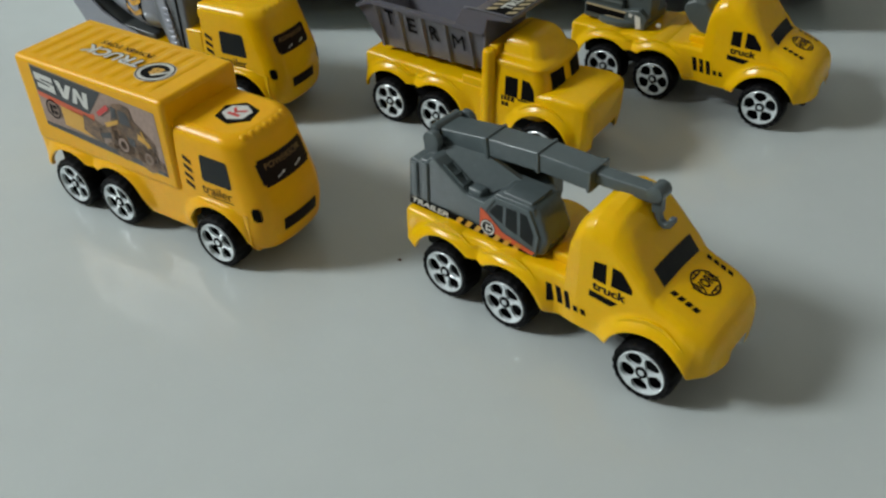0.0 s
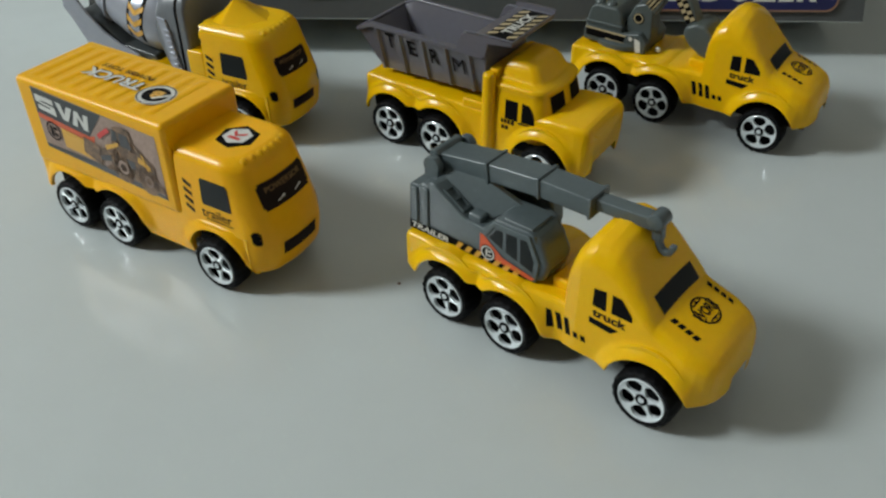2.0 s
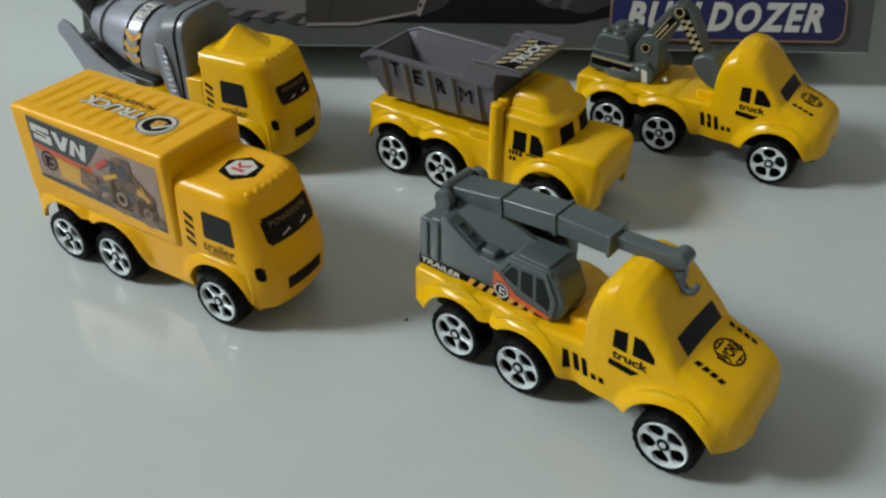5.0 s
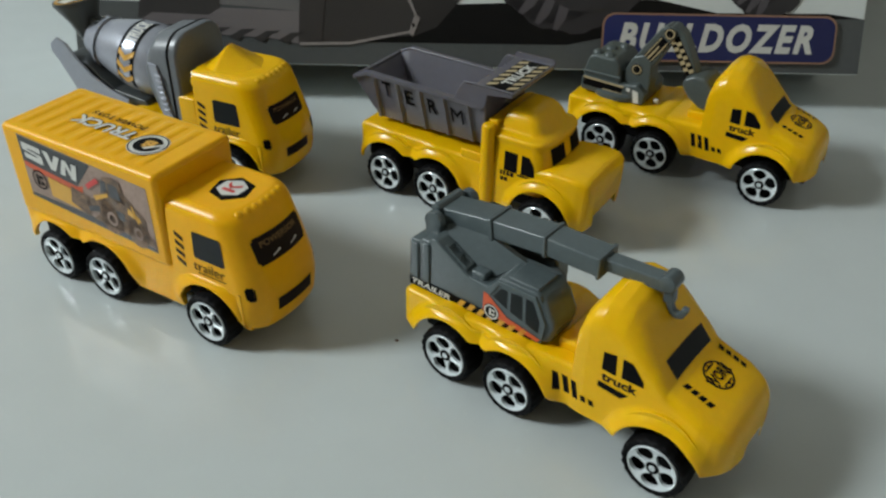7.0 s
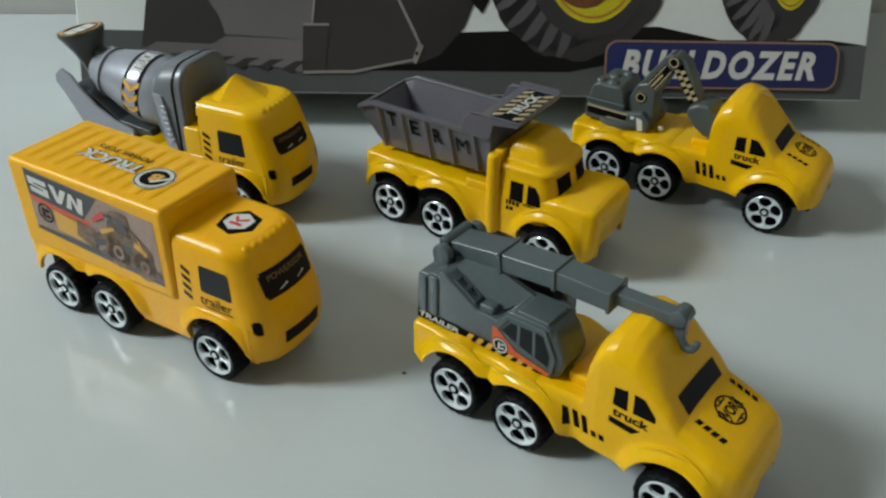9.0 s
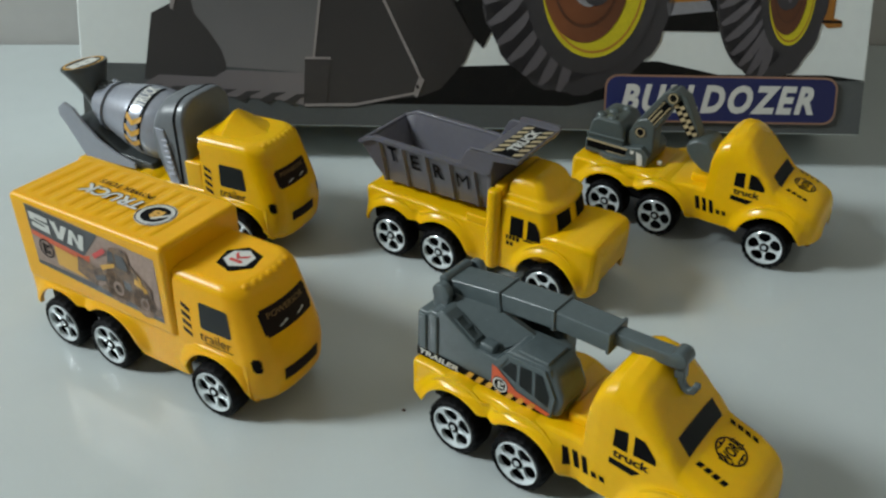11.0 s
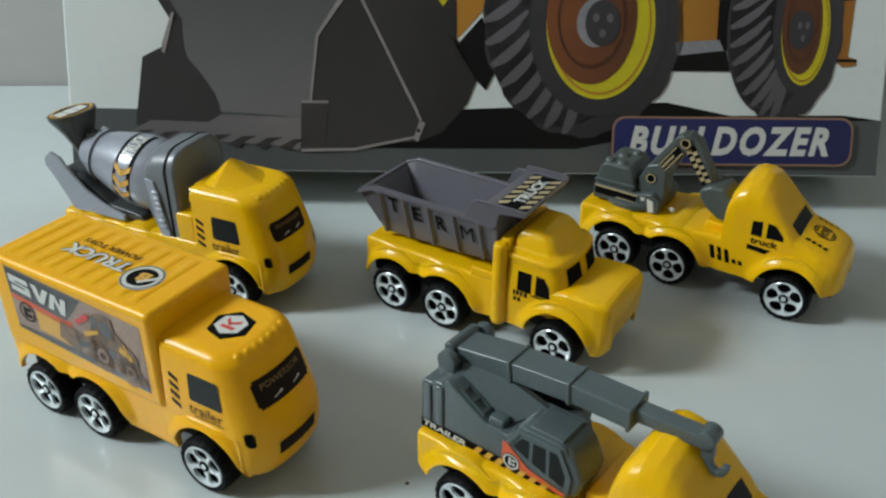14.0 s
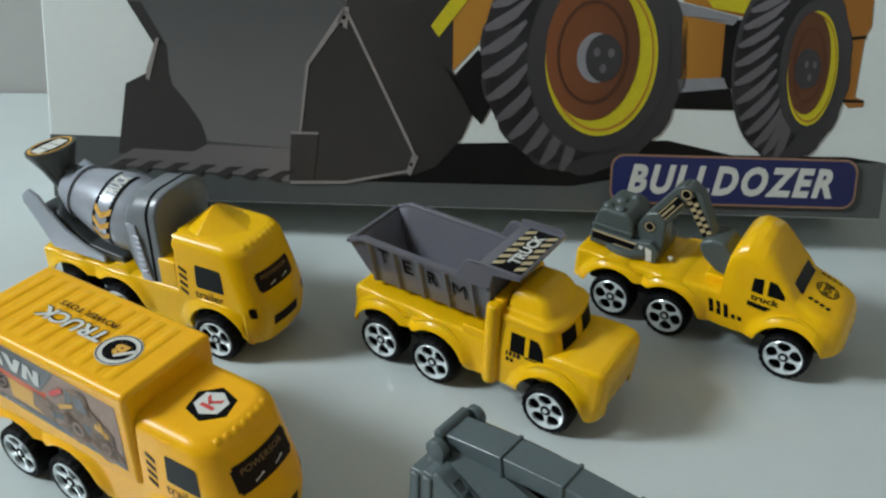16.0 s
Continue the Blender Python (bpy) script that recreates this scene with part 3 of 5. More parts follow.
BONNET_TOP = [(-15.8, 19.8), (-15.4, 21.1), (-14.4, 21.7), (10, 22.0), (29, 22.5), (35.6, 22.5), (35.65, 30.5), (35.9, 35.4), (36.8, 39), (38.6, 41.6), (41, 43.1), (44, 43.4), (46.5, 42.5), (49, 40.2), (51.5, 37), (54.2, 33.3), (56, 31.2), (58.6, 28.2), (60, 27.5), (64, 26.2), (68, 24.8), (71, 23.7), (72.6, 22.8), (73.8, 21.6), (74.6, 20.0), (75.0, 18.0), (75.2, 16.0)]
BONNET_WIDE = [(-15.8, 12.6), (-15.3, 13.6), (-14.2, 14.1), (28, 14.0), (33, 13.4), (35.6, 13.4), (35.65, 13.6), (39, 14.0), (56, 14.0), (62, 13.8), (67, 14.2), (70, 13.6), (72, 12.6), (73.4, 11.4), (74.4, 9.8), (75.0, 8.0), (75.2, 6.6)]
BONNET_RAD = [(-14.6, 1.2), (30, 1.6), (35.6, 1.6), (35.65, 4), (38.5, 6.5), (44, 8.5), (49, 7.5), (53, 5), (56, 3.4), (62, 3.2), (70, 4.0), (77.2, 3.0)]
BONNET_CROWN = [(-14.6, 0), (36.2, 0), (38, 0.6), (44, 1.0), (54, 0.5), (60, 0.9), (70, 1.1), (77, 0.4)]


def bonnet_truck(m, label, ahead=0.0):
    """The truck with a long sloping bonnet that the crane and the digger share."""
    truck = thing("toy_truck", m, label, "toy truck", "toy trucks on the table")
    sh = Shell(BONNET_TOP, BONNET_WIDE, BONNET_RAD, BONNET_CROWN, 10.4, 11.6, 10.8, 0.02)
    part("body", sh.mesh(), YELLOW, truck, "bright yellow moulded plastic body")
    add_wheels(truck)
    side = lambda u, v: sh.on_side(u + ahead, v)
    over = lambda u, v: sh.on_top(u + ahead * 0.5, v)
    part("windscreen", decal([
        [(54.5 + 0.8 * i, -8.6 + 2.15 * k), (55.3 + 0.8 * i, -8.6 + 2.15 * k), (55.3 + 0.8 * i, -6.45 + 2.15 * k), (54.5 + 0.8 * i, -6.45 + 2.15 * k)] for i in range(1, 5) for k in range(8)], over), GLASSINK, truck, "dark printed windscreen")
    part("side_window", decal([[(43.0, 26.9), (46.6, 26.7), (46.2, 32.3), (43.0, 31.8)]], side), INK, truck)
    part("side_window", decal([[(48.0, 26.9), (53.4, 27.0), (53.3, 28.5), (50.2, 32.1), (47.8, 32.3)]], side), INK, truck)
    part("door_stripe", decal([[(42.6, 21.6), (48.5, 21.1), (50.4, 22.8), (42.6, 23.3)]], side), INK, truck)
    part("lettering", words("truck", 43.2, 23.9, 52.2, 26.3, side, 0.03), BROWNINK, truck, "dark lower-case lettering")
    for quad in [[(30.4 + 2.55 * k, 19.1), (31.9 + 2.55 * k, 19.1), (33.0 + 2.55 * k, 14.3), (31.5 + 2.55 * k, 14.2)] for k in range(3)] + [[(38.6 + 2.1 * k, 16.2), (39.9 + 2.1 * k, 16.2), (40.3 + 2.1 * k, 14.6), (39.0 + 2.1 * k, 14.6)] for k in range(2)]:
        part("vent_stripe", decal(split(quad), side), INK, truck)
    top = lambda u, v: over(64.3 - v, u + 0.6)
    part("bonnet_badge", decal(ring_polys(0, 0, 3.9, 3.7, 0.88) + [[(2.9 * math.cos(radians(a + d)), 2.7 * math.sin(radians(a + d))) for d in (-34, -17, 0, 17, 34)] for a in (90, 270)] + [disc(3.1 * math.cos(k * 0.524), 2.9 * math.sin(k * 0.524), 0.3, 0.3, 8) for k in range(12)], top), BROWNINK, truck, "round dark printed badge")
    part("badge_lettering", words("WORK", -4.3, -1.35, 4.3, 1.35, lambda u, v: tuple(Vector(top(u, v)) + Vector((0, 0, 0.08))), 0.03), BROWNINK, truck)
    prints("bonnet_stripe", [rect(60.2 + 1.9 * i, -8.7, 61.5 + 1.9 * i, -7.3) for i in range(4)], lambda u, v: over(u + (v + 8) * 0.35, v), INK, truck)
    prints("bonnet_stripe", [rect(60.4 + 1.9 * i, 8.6, 61.7 + 1.9 * i, 10.0) for i in range(4)], lambda u, v: over(u - (v - 9) * 0.35, v), INK, truck)
    part("deck_step", block(28.5, 36.4, -9, 9, 22, 25.2, 0.8), YELLOW, truck)
    return truck, sh


def crane_truck(m):
    truck, sh = bonnet_truck(m, "yellow toy crane truck with a grey telescopic crane")
    # the turning superstructure
    prof = [(-15.8, 21.5), (25.5, 22.6), (27.2, 29.8), (24.3, 36.2), (22.5, 36.9), (13.0, 36.6), (9.2, 32.2), (3.6, 32.4), (-6.5, 38.6), (-8.3, 38.8), (-9.2, 37.4), (-11.4, 37.4), (-12.2, 36.4), (-14.6, 36.3), (-15.3, 35.6)]
    turret = thing_part("turret", prism(prof, -11.7, -0.5, 0.7), GREY, truck, "grey moulded crane house")
    far = prism([(-15.8, 21.5), (16.0, 22.6), (18.5, 27.0), (18.0, 34.0), (15.0, 37.6), (10, 38.6), (2, 38.0), (-6, 37.0), (-15.3, 35.6)], 5.6, 11.7, 1.2, 4)
    part("turret_floor", prism([(-15.8, 21.5), (20.0, 22.6), (22.0, 26.0), (21.5, 32.0), (18.0, 33.0), (14.0, 31.0), (8, 27.4), (1, 31), (-6, 36.4), (-15.3, 35.6)], -0.6, 5.7, 1.0, 3), GREY, turret)
    part("engine_cover", far, GREY, turret)
    part("turret_front", prism([(19, 22.7), (27.4, 23.0), (29.0, 28.8), (26.4, 34.6), (23.6, 36.75), (19, 36.8)], -11.6, -0.6, 1.7, 5), GREY, turret)
    part("cab_frame", merge(
        prism([(9.4, 30.8), (12.6, 36.0), (13.4, 35.4), (10.6, 30.6)], -12.3, -11.5, 0.15),
        prism([(12.6, 36.0), (23.4, 36.2), (23.0, 35.0), (13.2, 34.8)], -12.3, -11.5, 0.15),
        prism([(23.4, 36.2), (26.6, 29.6), (26.0, 24.6), (25.0, 24.6), (25.4, 29.2), (22.6, 35.0)], -12.3, -11.5, 0.15)), GREY, turret)
    for i in range(2):
        part("rear_rib", block(-14.6 + 3.6 * i, -12.2 + 3.6 * i, -12.3, -11.5, 24.8, 35.6 + 1.0 * i, 0.35), GREY, turret)
    zl = lambda u: 38.0 - 0.603 * (u + 4.4)
    for x in (-4.4, -1.4, 1.6):
        part("louvre_bar", prism([(x, zl(x)), (x + 0.8, zl(x + 0.8)), (x + 0.8, zl(x + 0.8) - 1.5), (x, zl(x) - 1.5)], -10.9, -7.4, 0.15), GREY, turret)
    for y in (-10.9, -8.1):
        part("louvre_bar", prism([(-4.3, zl(-4.3) - 0.05), (2.3, zl(2.3) - 0.05), (2.3, zl(2.3) - 1.5), (-4.3, zl(-4.3) - 1.5)], y, y + 0.7, 0.15), GREY, turret)
    part("filter_box", block(3.4, 7.6, -10.6, -7.2, 31.8, 34.0, 0.6), GREY, turret)
    part("cab_roof_hatch", block(14.5, 23.2, -10.6, -2.0, 36.3, 37.2, 0.45), GREY, turret)
    side = lambda u, v: (u, -11.86, v)
    side2 = lambda u, v: (u, -11.94, v)
    side3 = lambda u, v: (u, -12.02, v)
    part("name_strip", decal([[(-15.4, 21.9), (1.0, 22.3), (-1.4, 25.0), (-15.4, 24.7)]], side), INK, turret, "black strip with white lettering")
    part("lettering", words("TRAILER", -14.6, 22.6, -1.9, 24.3, side2, 0.03, 0.2), PAPER, turret)
    part("hazard_strip", decal([[(-1.2, 22.2), (23.0, 22.8), (21.5, 25.0), (-1.2, 24.9)]], side), INK, turret)
    prints("hazard_bar", hazard(0.2, 22.5, 21.5, 24.7, 7, 1.6, 1.4), side2, GOLDINK, turret)
    part("red_flash", decal([[(8.4, 24.9), (8.4, 30.6), (9.6, 30.4), (15.5, 26.0), (25.4, 24.2), (24.5, 23.2), (15, 24.2)]], side2), ORANGEINK, turret, "orange-red printed flash")
    part("round_badge", decal([disc(11.0, 25.6, 2.3, 2.3)], side3), INK, turret)
    part("badge_ring", decal(ring_polys(11.0, 25.6, 2.1, 2.1, 0.8) + [rect(10.4, 24.5, 11.0, 26.7), rect(11.2, 25.9, 12.1, 26.5), rect(11.2, 24.7, 12.1, 25.3)], lambda u, v: (u, -12.1, v)), PAPER, turret)
    part("window_surround", decal([[(9.8, 30.6), (12.9, 35.2), (22.9, 35.4), (26.2, 29.2), (25.8, 24.6), (15.6, 26.6)]], side), GREY, turret)
    for quad in ([(11.2, 30.4), (13.5, 33.8), (15.4, 33.9), (15.4, 28.6)], [(16.4, 28.2), (16.4, 34.0), (19.6, 34.2), (20.0, 27.2)], [(20.9, 27.0), (20.6, 34.3), (22.6, 34.2), (24.8, 29.2), (24.6, 25.8)]):
        part("cab_window", decal([quad], side2), GLASSINK, turret, "dark printed cab window")
    # boom
    yb = 0.4
    boom = thing_part("boom", beam([(-13.0, 39.6, 1.0), (4.2, 42.4, 1.0)], 8.4, 5.4, yb, 0.5), GREY, truck, "grey telescopic crane boom")
    part("boom_section", beam([(4.0, 42.4, 1.0), (19.4, 44.0, 1.0)], 8.0, 5.1, yb, 0.45), GREY, boom)
    part("boom_section", beam([(19.2, 43.95, 1.0), (34.2, 44.2, 1.0)], 7.7, 5.0, yb, 0.45), GREY, boom)
    for x, z, slope, w, h in ((4.0, 42.4, 0.13, 9.1, 6.1), (19.3, 44.0, 0.06, 8.7, 5.8), (33.8, 44.2, 0.02, 8.5, 5.8)):
        part("boom_collar", beam([(x - 0.5, z - 0.5 * slope, 1.0), (x + 0.5, z + 0.5 * slope, 1.0)], w, h, yb, 0.3), GREY, boom)
    part("boom_tip", beam([(34.0, 44.6, 1.0), (49.4, 45.4, 1.0)], 4.2, 3.2, yb, 0.4), GREY, boom)
    part("boom_head", merge(rod((49.6, yb - 2.4, 46.3), (49.6, yb + 2.4, 46.3), 2.1), beam([(49.6, 46.0, 1.0), (50.2, 41.0, 0.9)], 2.4, 2.6, yb, 0.3)), GREY, boom)
    hook = [(50.3, 41.8), (50.5, 40.0), (51.2, 38.7), (52.4, 38.2), (53.5, 38.7), (54.0, 39.8), (53.9, 40.8)]
    part("hook", beam([(x, z, 1.0 if i else 1.2) for i, (x, z) in enumerate(hook)], 1.8, 1.5, yb, 0.3), GREY, boom)
    web = [(-9.5, -3.7, 39.2), (3.6, -3.7, 40.4), (14.6, -3.2, 36.9), (8.4, -7.3, 32.4), (4.2, -7.3, 32.5), (-6.4, -7.3, 38.7)]
    part("boom_web", loft([web, [(x + 0.4, y + 2.0, z - 0.8) for x, y, z in web]]), GREY, boom, "slanting grey plate under the boom")
    for s in (-1, 1):
        part("pivot_bracket", merge(rod((-11.2, yb + s * 5.9, 40.4), (-11.2, yb + s * 8.2, 40.4), 2.7), block(-13.6, -8.8, yb + s * 7.0 - 1.1, yb + s * 7.0 + 1.1, 34, 40.4, 0.4)), GREY, truck)
    part("pivot_pin", rod((-12.6, yb - 5.2, 42.2), (-12.6, yb + 5.2, 42.2), 1.5), GREY, truck)
    return truck


def thing_part(name, bm, mat, parent, label=""):
    return part(name, bm, mat, parent, label)


def horizontal_cab(levels, x0, front, wide, rad, bow=0.012, tumble=0.0):
    """A cab built up in level rings: (z, set-in) with the front edge by height."""
    rings = []
    for z, inset in levels:
        xf, w = interp(front, z) - inset, interp(wide, z) - inset
        xb = x0 + inset * 0.6
        r = max(0.6, rad - inset * 0.3)
        ring = []
        for k in range(7):
            a = radians(-90 + 15 * k)
            ring.append((xf - r + r * math.cos(a), -w + r + r * math.sin(a)))
        front_pts = [(xf, (-w + r) + (2 * w - 2 * r) * k / 6) for k in range(1, 6)]
        right = ring
        left = [(x, -y) for x, y in ring][::-1]
        back_r = 1.0
        pts = right + front_pts + left + [(xb + back_r, w), (xb, w - back_r), (xb, -w + back_r), (xb + back_r, -w)]
        pts = [(x - (bow * y * y if x > x0 + 1.5 else 0), y) for x, y in pts]
        rings.append([(x, y, z) for x, y in pts])
    return loft(rings)


def roof_levels(z0, z1, r, n=6, body=8):
    out = [(z0 + (z1 - r - z0) * k / body, 0.0) for k in range(body + 1)]
    out += [(z1 - r + r * math.sin(radians(90 * k / n)), r * (1 - math.cos(radians(90 * k / n)))) for k in range(1, n + 1)]
    return out


FRONT = [(10, 77.4), (16, 78.4), (22, 77.8), (28, 75.8), (34, 73.6), (40, 71.4), (44, 69.8)]
CABW = [(8, 14.2), (20, 14.1), (30, 13.7), (44, 12.8)]
OVER_TOP = [(-14.2, 19.8), (-13.6, 21.0), (-12.4, 21.4), (46, 21.4), (70, 21.2), (72.5, 20.6)]
OVER_WIDE = [(-14.2, 12.4), (-13.6, 13.4), (-12.2, 13.8), (66, 13.8), (70, 13.5), (72.5, 12.8)]
OVER_RAD = [(-14.2, 1.2), (60, 1.6), (72.5, 1.5)]
CAB_R = 5.6


def cabover_truck(m, label, plastic, x0=46.6, dx=0.0, dz=0.0):
    truck = thing("toy_truck", m, label, "toy truck", "toy trucks on the table")
    sh = Shell(OVER_TOP, OVER_WIDE, OVER_RAD, [(-13, 0), (77, 0)], 7.6, 8.0, 10.8, 0.0, 1.5)
    part("body", sh.mesh(), plastic, truck, "yellow moulded plastic chassis with wheel arches")
    cab = part("cab", horizontal_cab(roof_levels(19.6, 41.6, 3.4), x0, FRONT, CABW, CAB_R, 0.014), plastic, truck, "yellow flat-fronted driver's cab")
    part("bumper", horizontal_cab([(7.6, 2.6), (7.8, 1.5), (8.4, 0.7), (9.4, 0.2), (11, 0), (14, 0), (17, 0), (19.7, 0)], 70.2, FRONT, CABW, CAB_R, 0.014), plastic, truck, "yellow rounded front bumper")
    add_wheels(truck)
    wide = lambda z: interp(CABW, z)
    side = lambda u, v: (u + dx, -(wide(v + dz) + 0.12), v + dz)

    def low_side(u, v):
        x, z = u + dx, v + dz
        out = sh.side(x, z) if z < interp(OVER_TOP, x) - 0.4 else 0.0
        return (x, -(max(wide(z), out) + 0.14), z)


    def face_x(u, v):
        flat = wide(v) - CAB_R
        r = math.sqrt(max(0.0, CAB_R ** 2 - max(0.0, abs(u) - flat) ** 2)) - CAB_R
        return interp(FRONT, v) + r - 0.014 * u * u

    def front(u, v, lift=0.15):
        u, v = (u * 0.86 - 2.0, 24.5 + (v - 25.0) * 0.86) if dx else (u, v)
        return (face_x(u, v) + lift, u, v)

    front2 = lambda u, v: front(u, v, 0.25)
    part("side_window", decal([rounded(56.4, 26.8, 66.2, 34.9, 0.9)], lambda u, v: side(u + (34.8 - v) * 0.12 * (u > 60), v)), GLASSINK, cab, "dark printed side window")
    part("lettering", words("trailer", 55.8, 23.0, 66.8, 25.9, low_side, 0.004), BROWNINK, cab)
    part("underline", decal([rect(57.4 + 1.2 * k, 22.2, 58.6 + 1.2 * k, 22.55) for k in range(8)], low_side), BROWNINK, cab)
    prints("vent_stripe", [[(50.0, 24.0 + 2.6 * i), (53.0, 22.6 + 2.6 * i), (53.0, 23.9 + 2.6 * i), (50.0, 25.3 + 2.6 * i)] for i in range(4)], side, BROWNINK, cab)
    strips = lambda u0, u1, v0, v1, n=8: [rect(u0 + (u1 - u0) * k / n, v0, u0 + (u1 - u0) * (k + 1) / n, v1) for k in range(n)]
    part("windscreen", decal([rect(-9.2, 28.2, -8.6, 34.0), rect(8.6, 28.2, 9.2, 34.0)] + strips(-8.6, 8.6, 27.4, 34.8), front), BROWNINK, cab, "dark printed windscreen")
    part("windscreen_lettering", words("POWERSOR", -7.0, 31.9, 7.0, 33.5, front2, 0.0), DIMINK, cab)
    prints("wiper", [[(-4.4, 28.6), (-1.4, 29.2), (-1.4, 29.6), (-2.2, 29.7), (-2.4, 29.4), (-4.4, 28.9)], [(2.4, 28.6), (5.4, 29.2), (5.4, 29.6), (4.6, 29.7), (4.4, 29.4), (2.4, 28.9)]], front2, PAPER, cab)
    part("grille", decal(strips(-6.8, 6.8, 13.2, 17.2), front), BROWNINK, cab, "dark printed grille")
    for s in (-1, 1):
        part("headlight", decal([rect(s * 12.7 - 0.75 + 0.25 * k, 18.2 + (0.5 if k in (0, 5) else 0), s * 12.7 - 0.5 + 0.25 * k, 22.4 - (0.5 if k in (0, 5) else 0)) for k in range(6)], front), INK, cab, "dark printed headlight")
    for k in range(7):
        part("marker_light", lathe([(-0.3, 1.25), (0.0, 1.1), (0.25, 0.8), (0.38, 0.4), (0.4, 0.01)], (69.7 - 0.014 * (-7.8 + 2.6 * k) ** 2, -7.8 + 2.6 * k, 40.75), (0.8, 0, 1), 14), plastic, cab)
    return truck, sh, cab


def box_truck(m):
    truck, sh, cab = cabover_truck(m, "yellow toy box truck with printed stickers on its side and roof", YELLOW_BOX)
    body = part("cargo_box", prism([(-13.4, 19.6), (47.0, 19.6), (47.0, 48.1), (-13.4, 48.1)], -14.5, 14.5, 1.7, 5), YELLOW_BOX, truck, "yellow ribbed cargo box")
    for i in range(10):
        x = -8.2 + 5.2 * i
        hump = lambda y, h: [(x - 1.9, y, 47.9), (x - 1.5, y, 48.1 + 0.1 * h), (x - 0.8, y, 48.1 + 0.3 * h), (x, y, 48.1 + 0.36 * h), (x + 0.8, y, 48.1 + 0.3 * h), (x + 1.5, y, 48.1 + 0.1 * h), (x + 1.9, y, 47.9)]
        part("roof_rib", loft([hump(y, h) for y, h in ((-11.4, 0.0), (-10.6, 0.6), (-9.6, 1.0), (9.6, 1.0), (10.6, 0.6), (11.4, 0.0))]), YELLOW_BOX, body)
    part("hexagon_base", lathe([(0, 6.1), (0.25, 5.9), (0.3, 0.01)], (59.6, 0, 41.55), (0, 0, 1), 6), INK, cab, "black hexagon badge on the roof")
    hexfn = lambda u, v: (59.6 - v, u, 41.95)
    part("hexagon_white", decal([[(4.3 * math.cos(k * math.pi / 3), 4.3 * math.sin(k * math.pi / 3)) for k in range(6)]], hexfn), PAPER, cab)
    part("hexagon_mark", decal([rect(-2.0, -2.0, -0.9, 2.0), [(-0.9, 0.1), (1.0, 2.1), (2.2, 2.1), (0.1, 0)], [(-0.5, 0.4), (0.4, 0.4), (2.3, -2.1), (1.0, -2.1)]], lambda u, v: tuple(Vector(hexfn(u, v)) + Vector((0, 0, 0.1)))), REDINK, cab)
    s1 = lambda k: (lambda u, v: (u, -14.52 - 0.09 * k, v))
    part("side_sticker", decal([[(-6.3, 26.6), (43.5, 23.6), (43.5, 43.9), (-6.3, 46.6)]], s1(1)), FILM, body, "printed sticker with a wheel loader")
    part("sticker_header", decal([[(-6.0, 38.2), (15.5, 36.0), (23.0, 44.8), (-6.0, 46.3)]], s1(2)), DARKFILM, body)
    part("sticker_orange", decal([[(-6.0, 38.2), (15.5, 36.0), (18, 36.8), (17.0, 33.6), (-6.0, 36.6)]], s1(2)), ORANGEINK, body)
    part("sticker_amber", decal([[(3, 29.0), (17, 28.0), (17, 34.5), (3, 35.6)]], s1(2)), GOLDINK, body)
    part("sticker_foot", decal([[(-6.0, 26.8), (43.3, 23.8), (43.3, 25.0), (20, 27.6), (-6.0, 28.0)]], s1(3)), DARKFILM, body)
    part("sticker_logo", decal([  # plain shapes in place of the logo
        [(-4.8 + (u + 4.4) * 1.12, 45.0 + (v - 43.9) * 1.2) for u, v in glyph] for glyph in (
        [(-4.4, 43.6), (2.4, 43.2), (2.4, 41.8), (-2.4, 42.2), (-2.4, 41.8), (2.6, 41.2), (2.6, 38.9), (-4.0, 39.6), (-4.0, 40.9), (0.8, 40.4), (0.8, 40.8), (-4.4, 41.6)],
        [(3.4, 43.2), (5.4, 43.1), (6.2, 40.4), (7.6, 42.8), (9.6, 42.7), (7.0, 38.6), (5.2, 38.8)],
        [(8.6, 38.4), (10.4, 38.2), (11.2, 41.0), (12.6, 38.0), (14.2, 37.8), (15.4, 42.2), (13.6, 42.3), (13.0, 39.9), (11.8, 42.5), (10.4, 42.6)])], s1(4)), PAPER, body)
    part("sticker_badge", decal(ring_polys(-0.6, 33.4, 3.1, 3.1, 0.84) + [rect(-1.9, 31.6, -1.0, 35.0), rect(-0.6, 33.8, 1.0, 34.8), rect(-0.6, 31.8, 1.0, 32.8)], s1(4)), BROWNINK, body)
    # the printed wheel loader: bucket, arm, body, two wheels, cab
    for q in ([(11.5, 30.0), (18.5, 27.2), (20.0, 34.0), (13.0, 35.5)], [(18.5, 33), (27, 36.6), (27, 33.5), (19, 30.5)], [(24, 29.5), (40, 27.0), (41, 33.5), (33, 40.0), (25, 37.5)],
              disc(27.5, 29.8, 4.8, 5.2, 20), disc(37.2, 28.0, 4.0, 4.5, 20), [(26.5, 36), (34.5, 36), (33.5, 43.0), (31, 43.6), (27.0, 42.6)], [(20, 27.2), (43, 25.6), (43, 28), (22, 29)]):
        part("printed_loader", decal([q], s1(4)), SCENEINK, body)
    for q in ([(22, 35.4), (28, 37.8), (28, 36.6), (22.6, 34.0)], [(34.6, 33.6), (39.6, 32.0), (39.2, 33.4), (35.4, 35.6)], [(36.4, 36.8), (37.2, 36.4), (38.8, 31.6), (38, 31.8)]):
        part("printed_loader_body", decal([q], s1(5)), GOLDINK, body)
    for q in (ring_polys(27.9, 29.7, 2.0, 2.3, 0.6, 14), ring_polys(37.5, 28.0, 1.6, 2.0, 0.6, 14)):
        part("printed_loader_rim", decal(q, s1(5)), FILM, body)
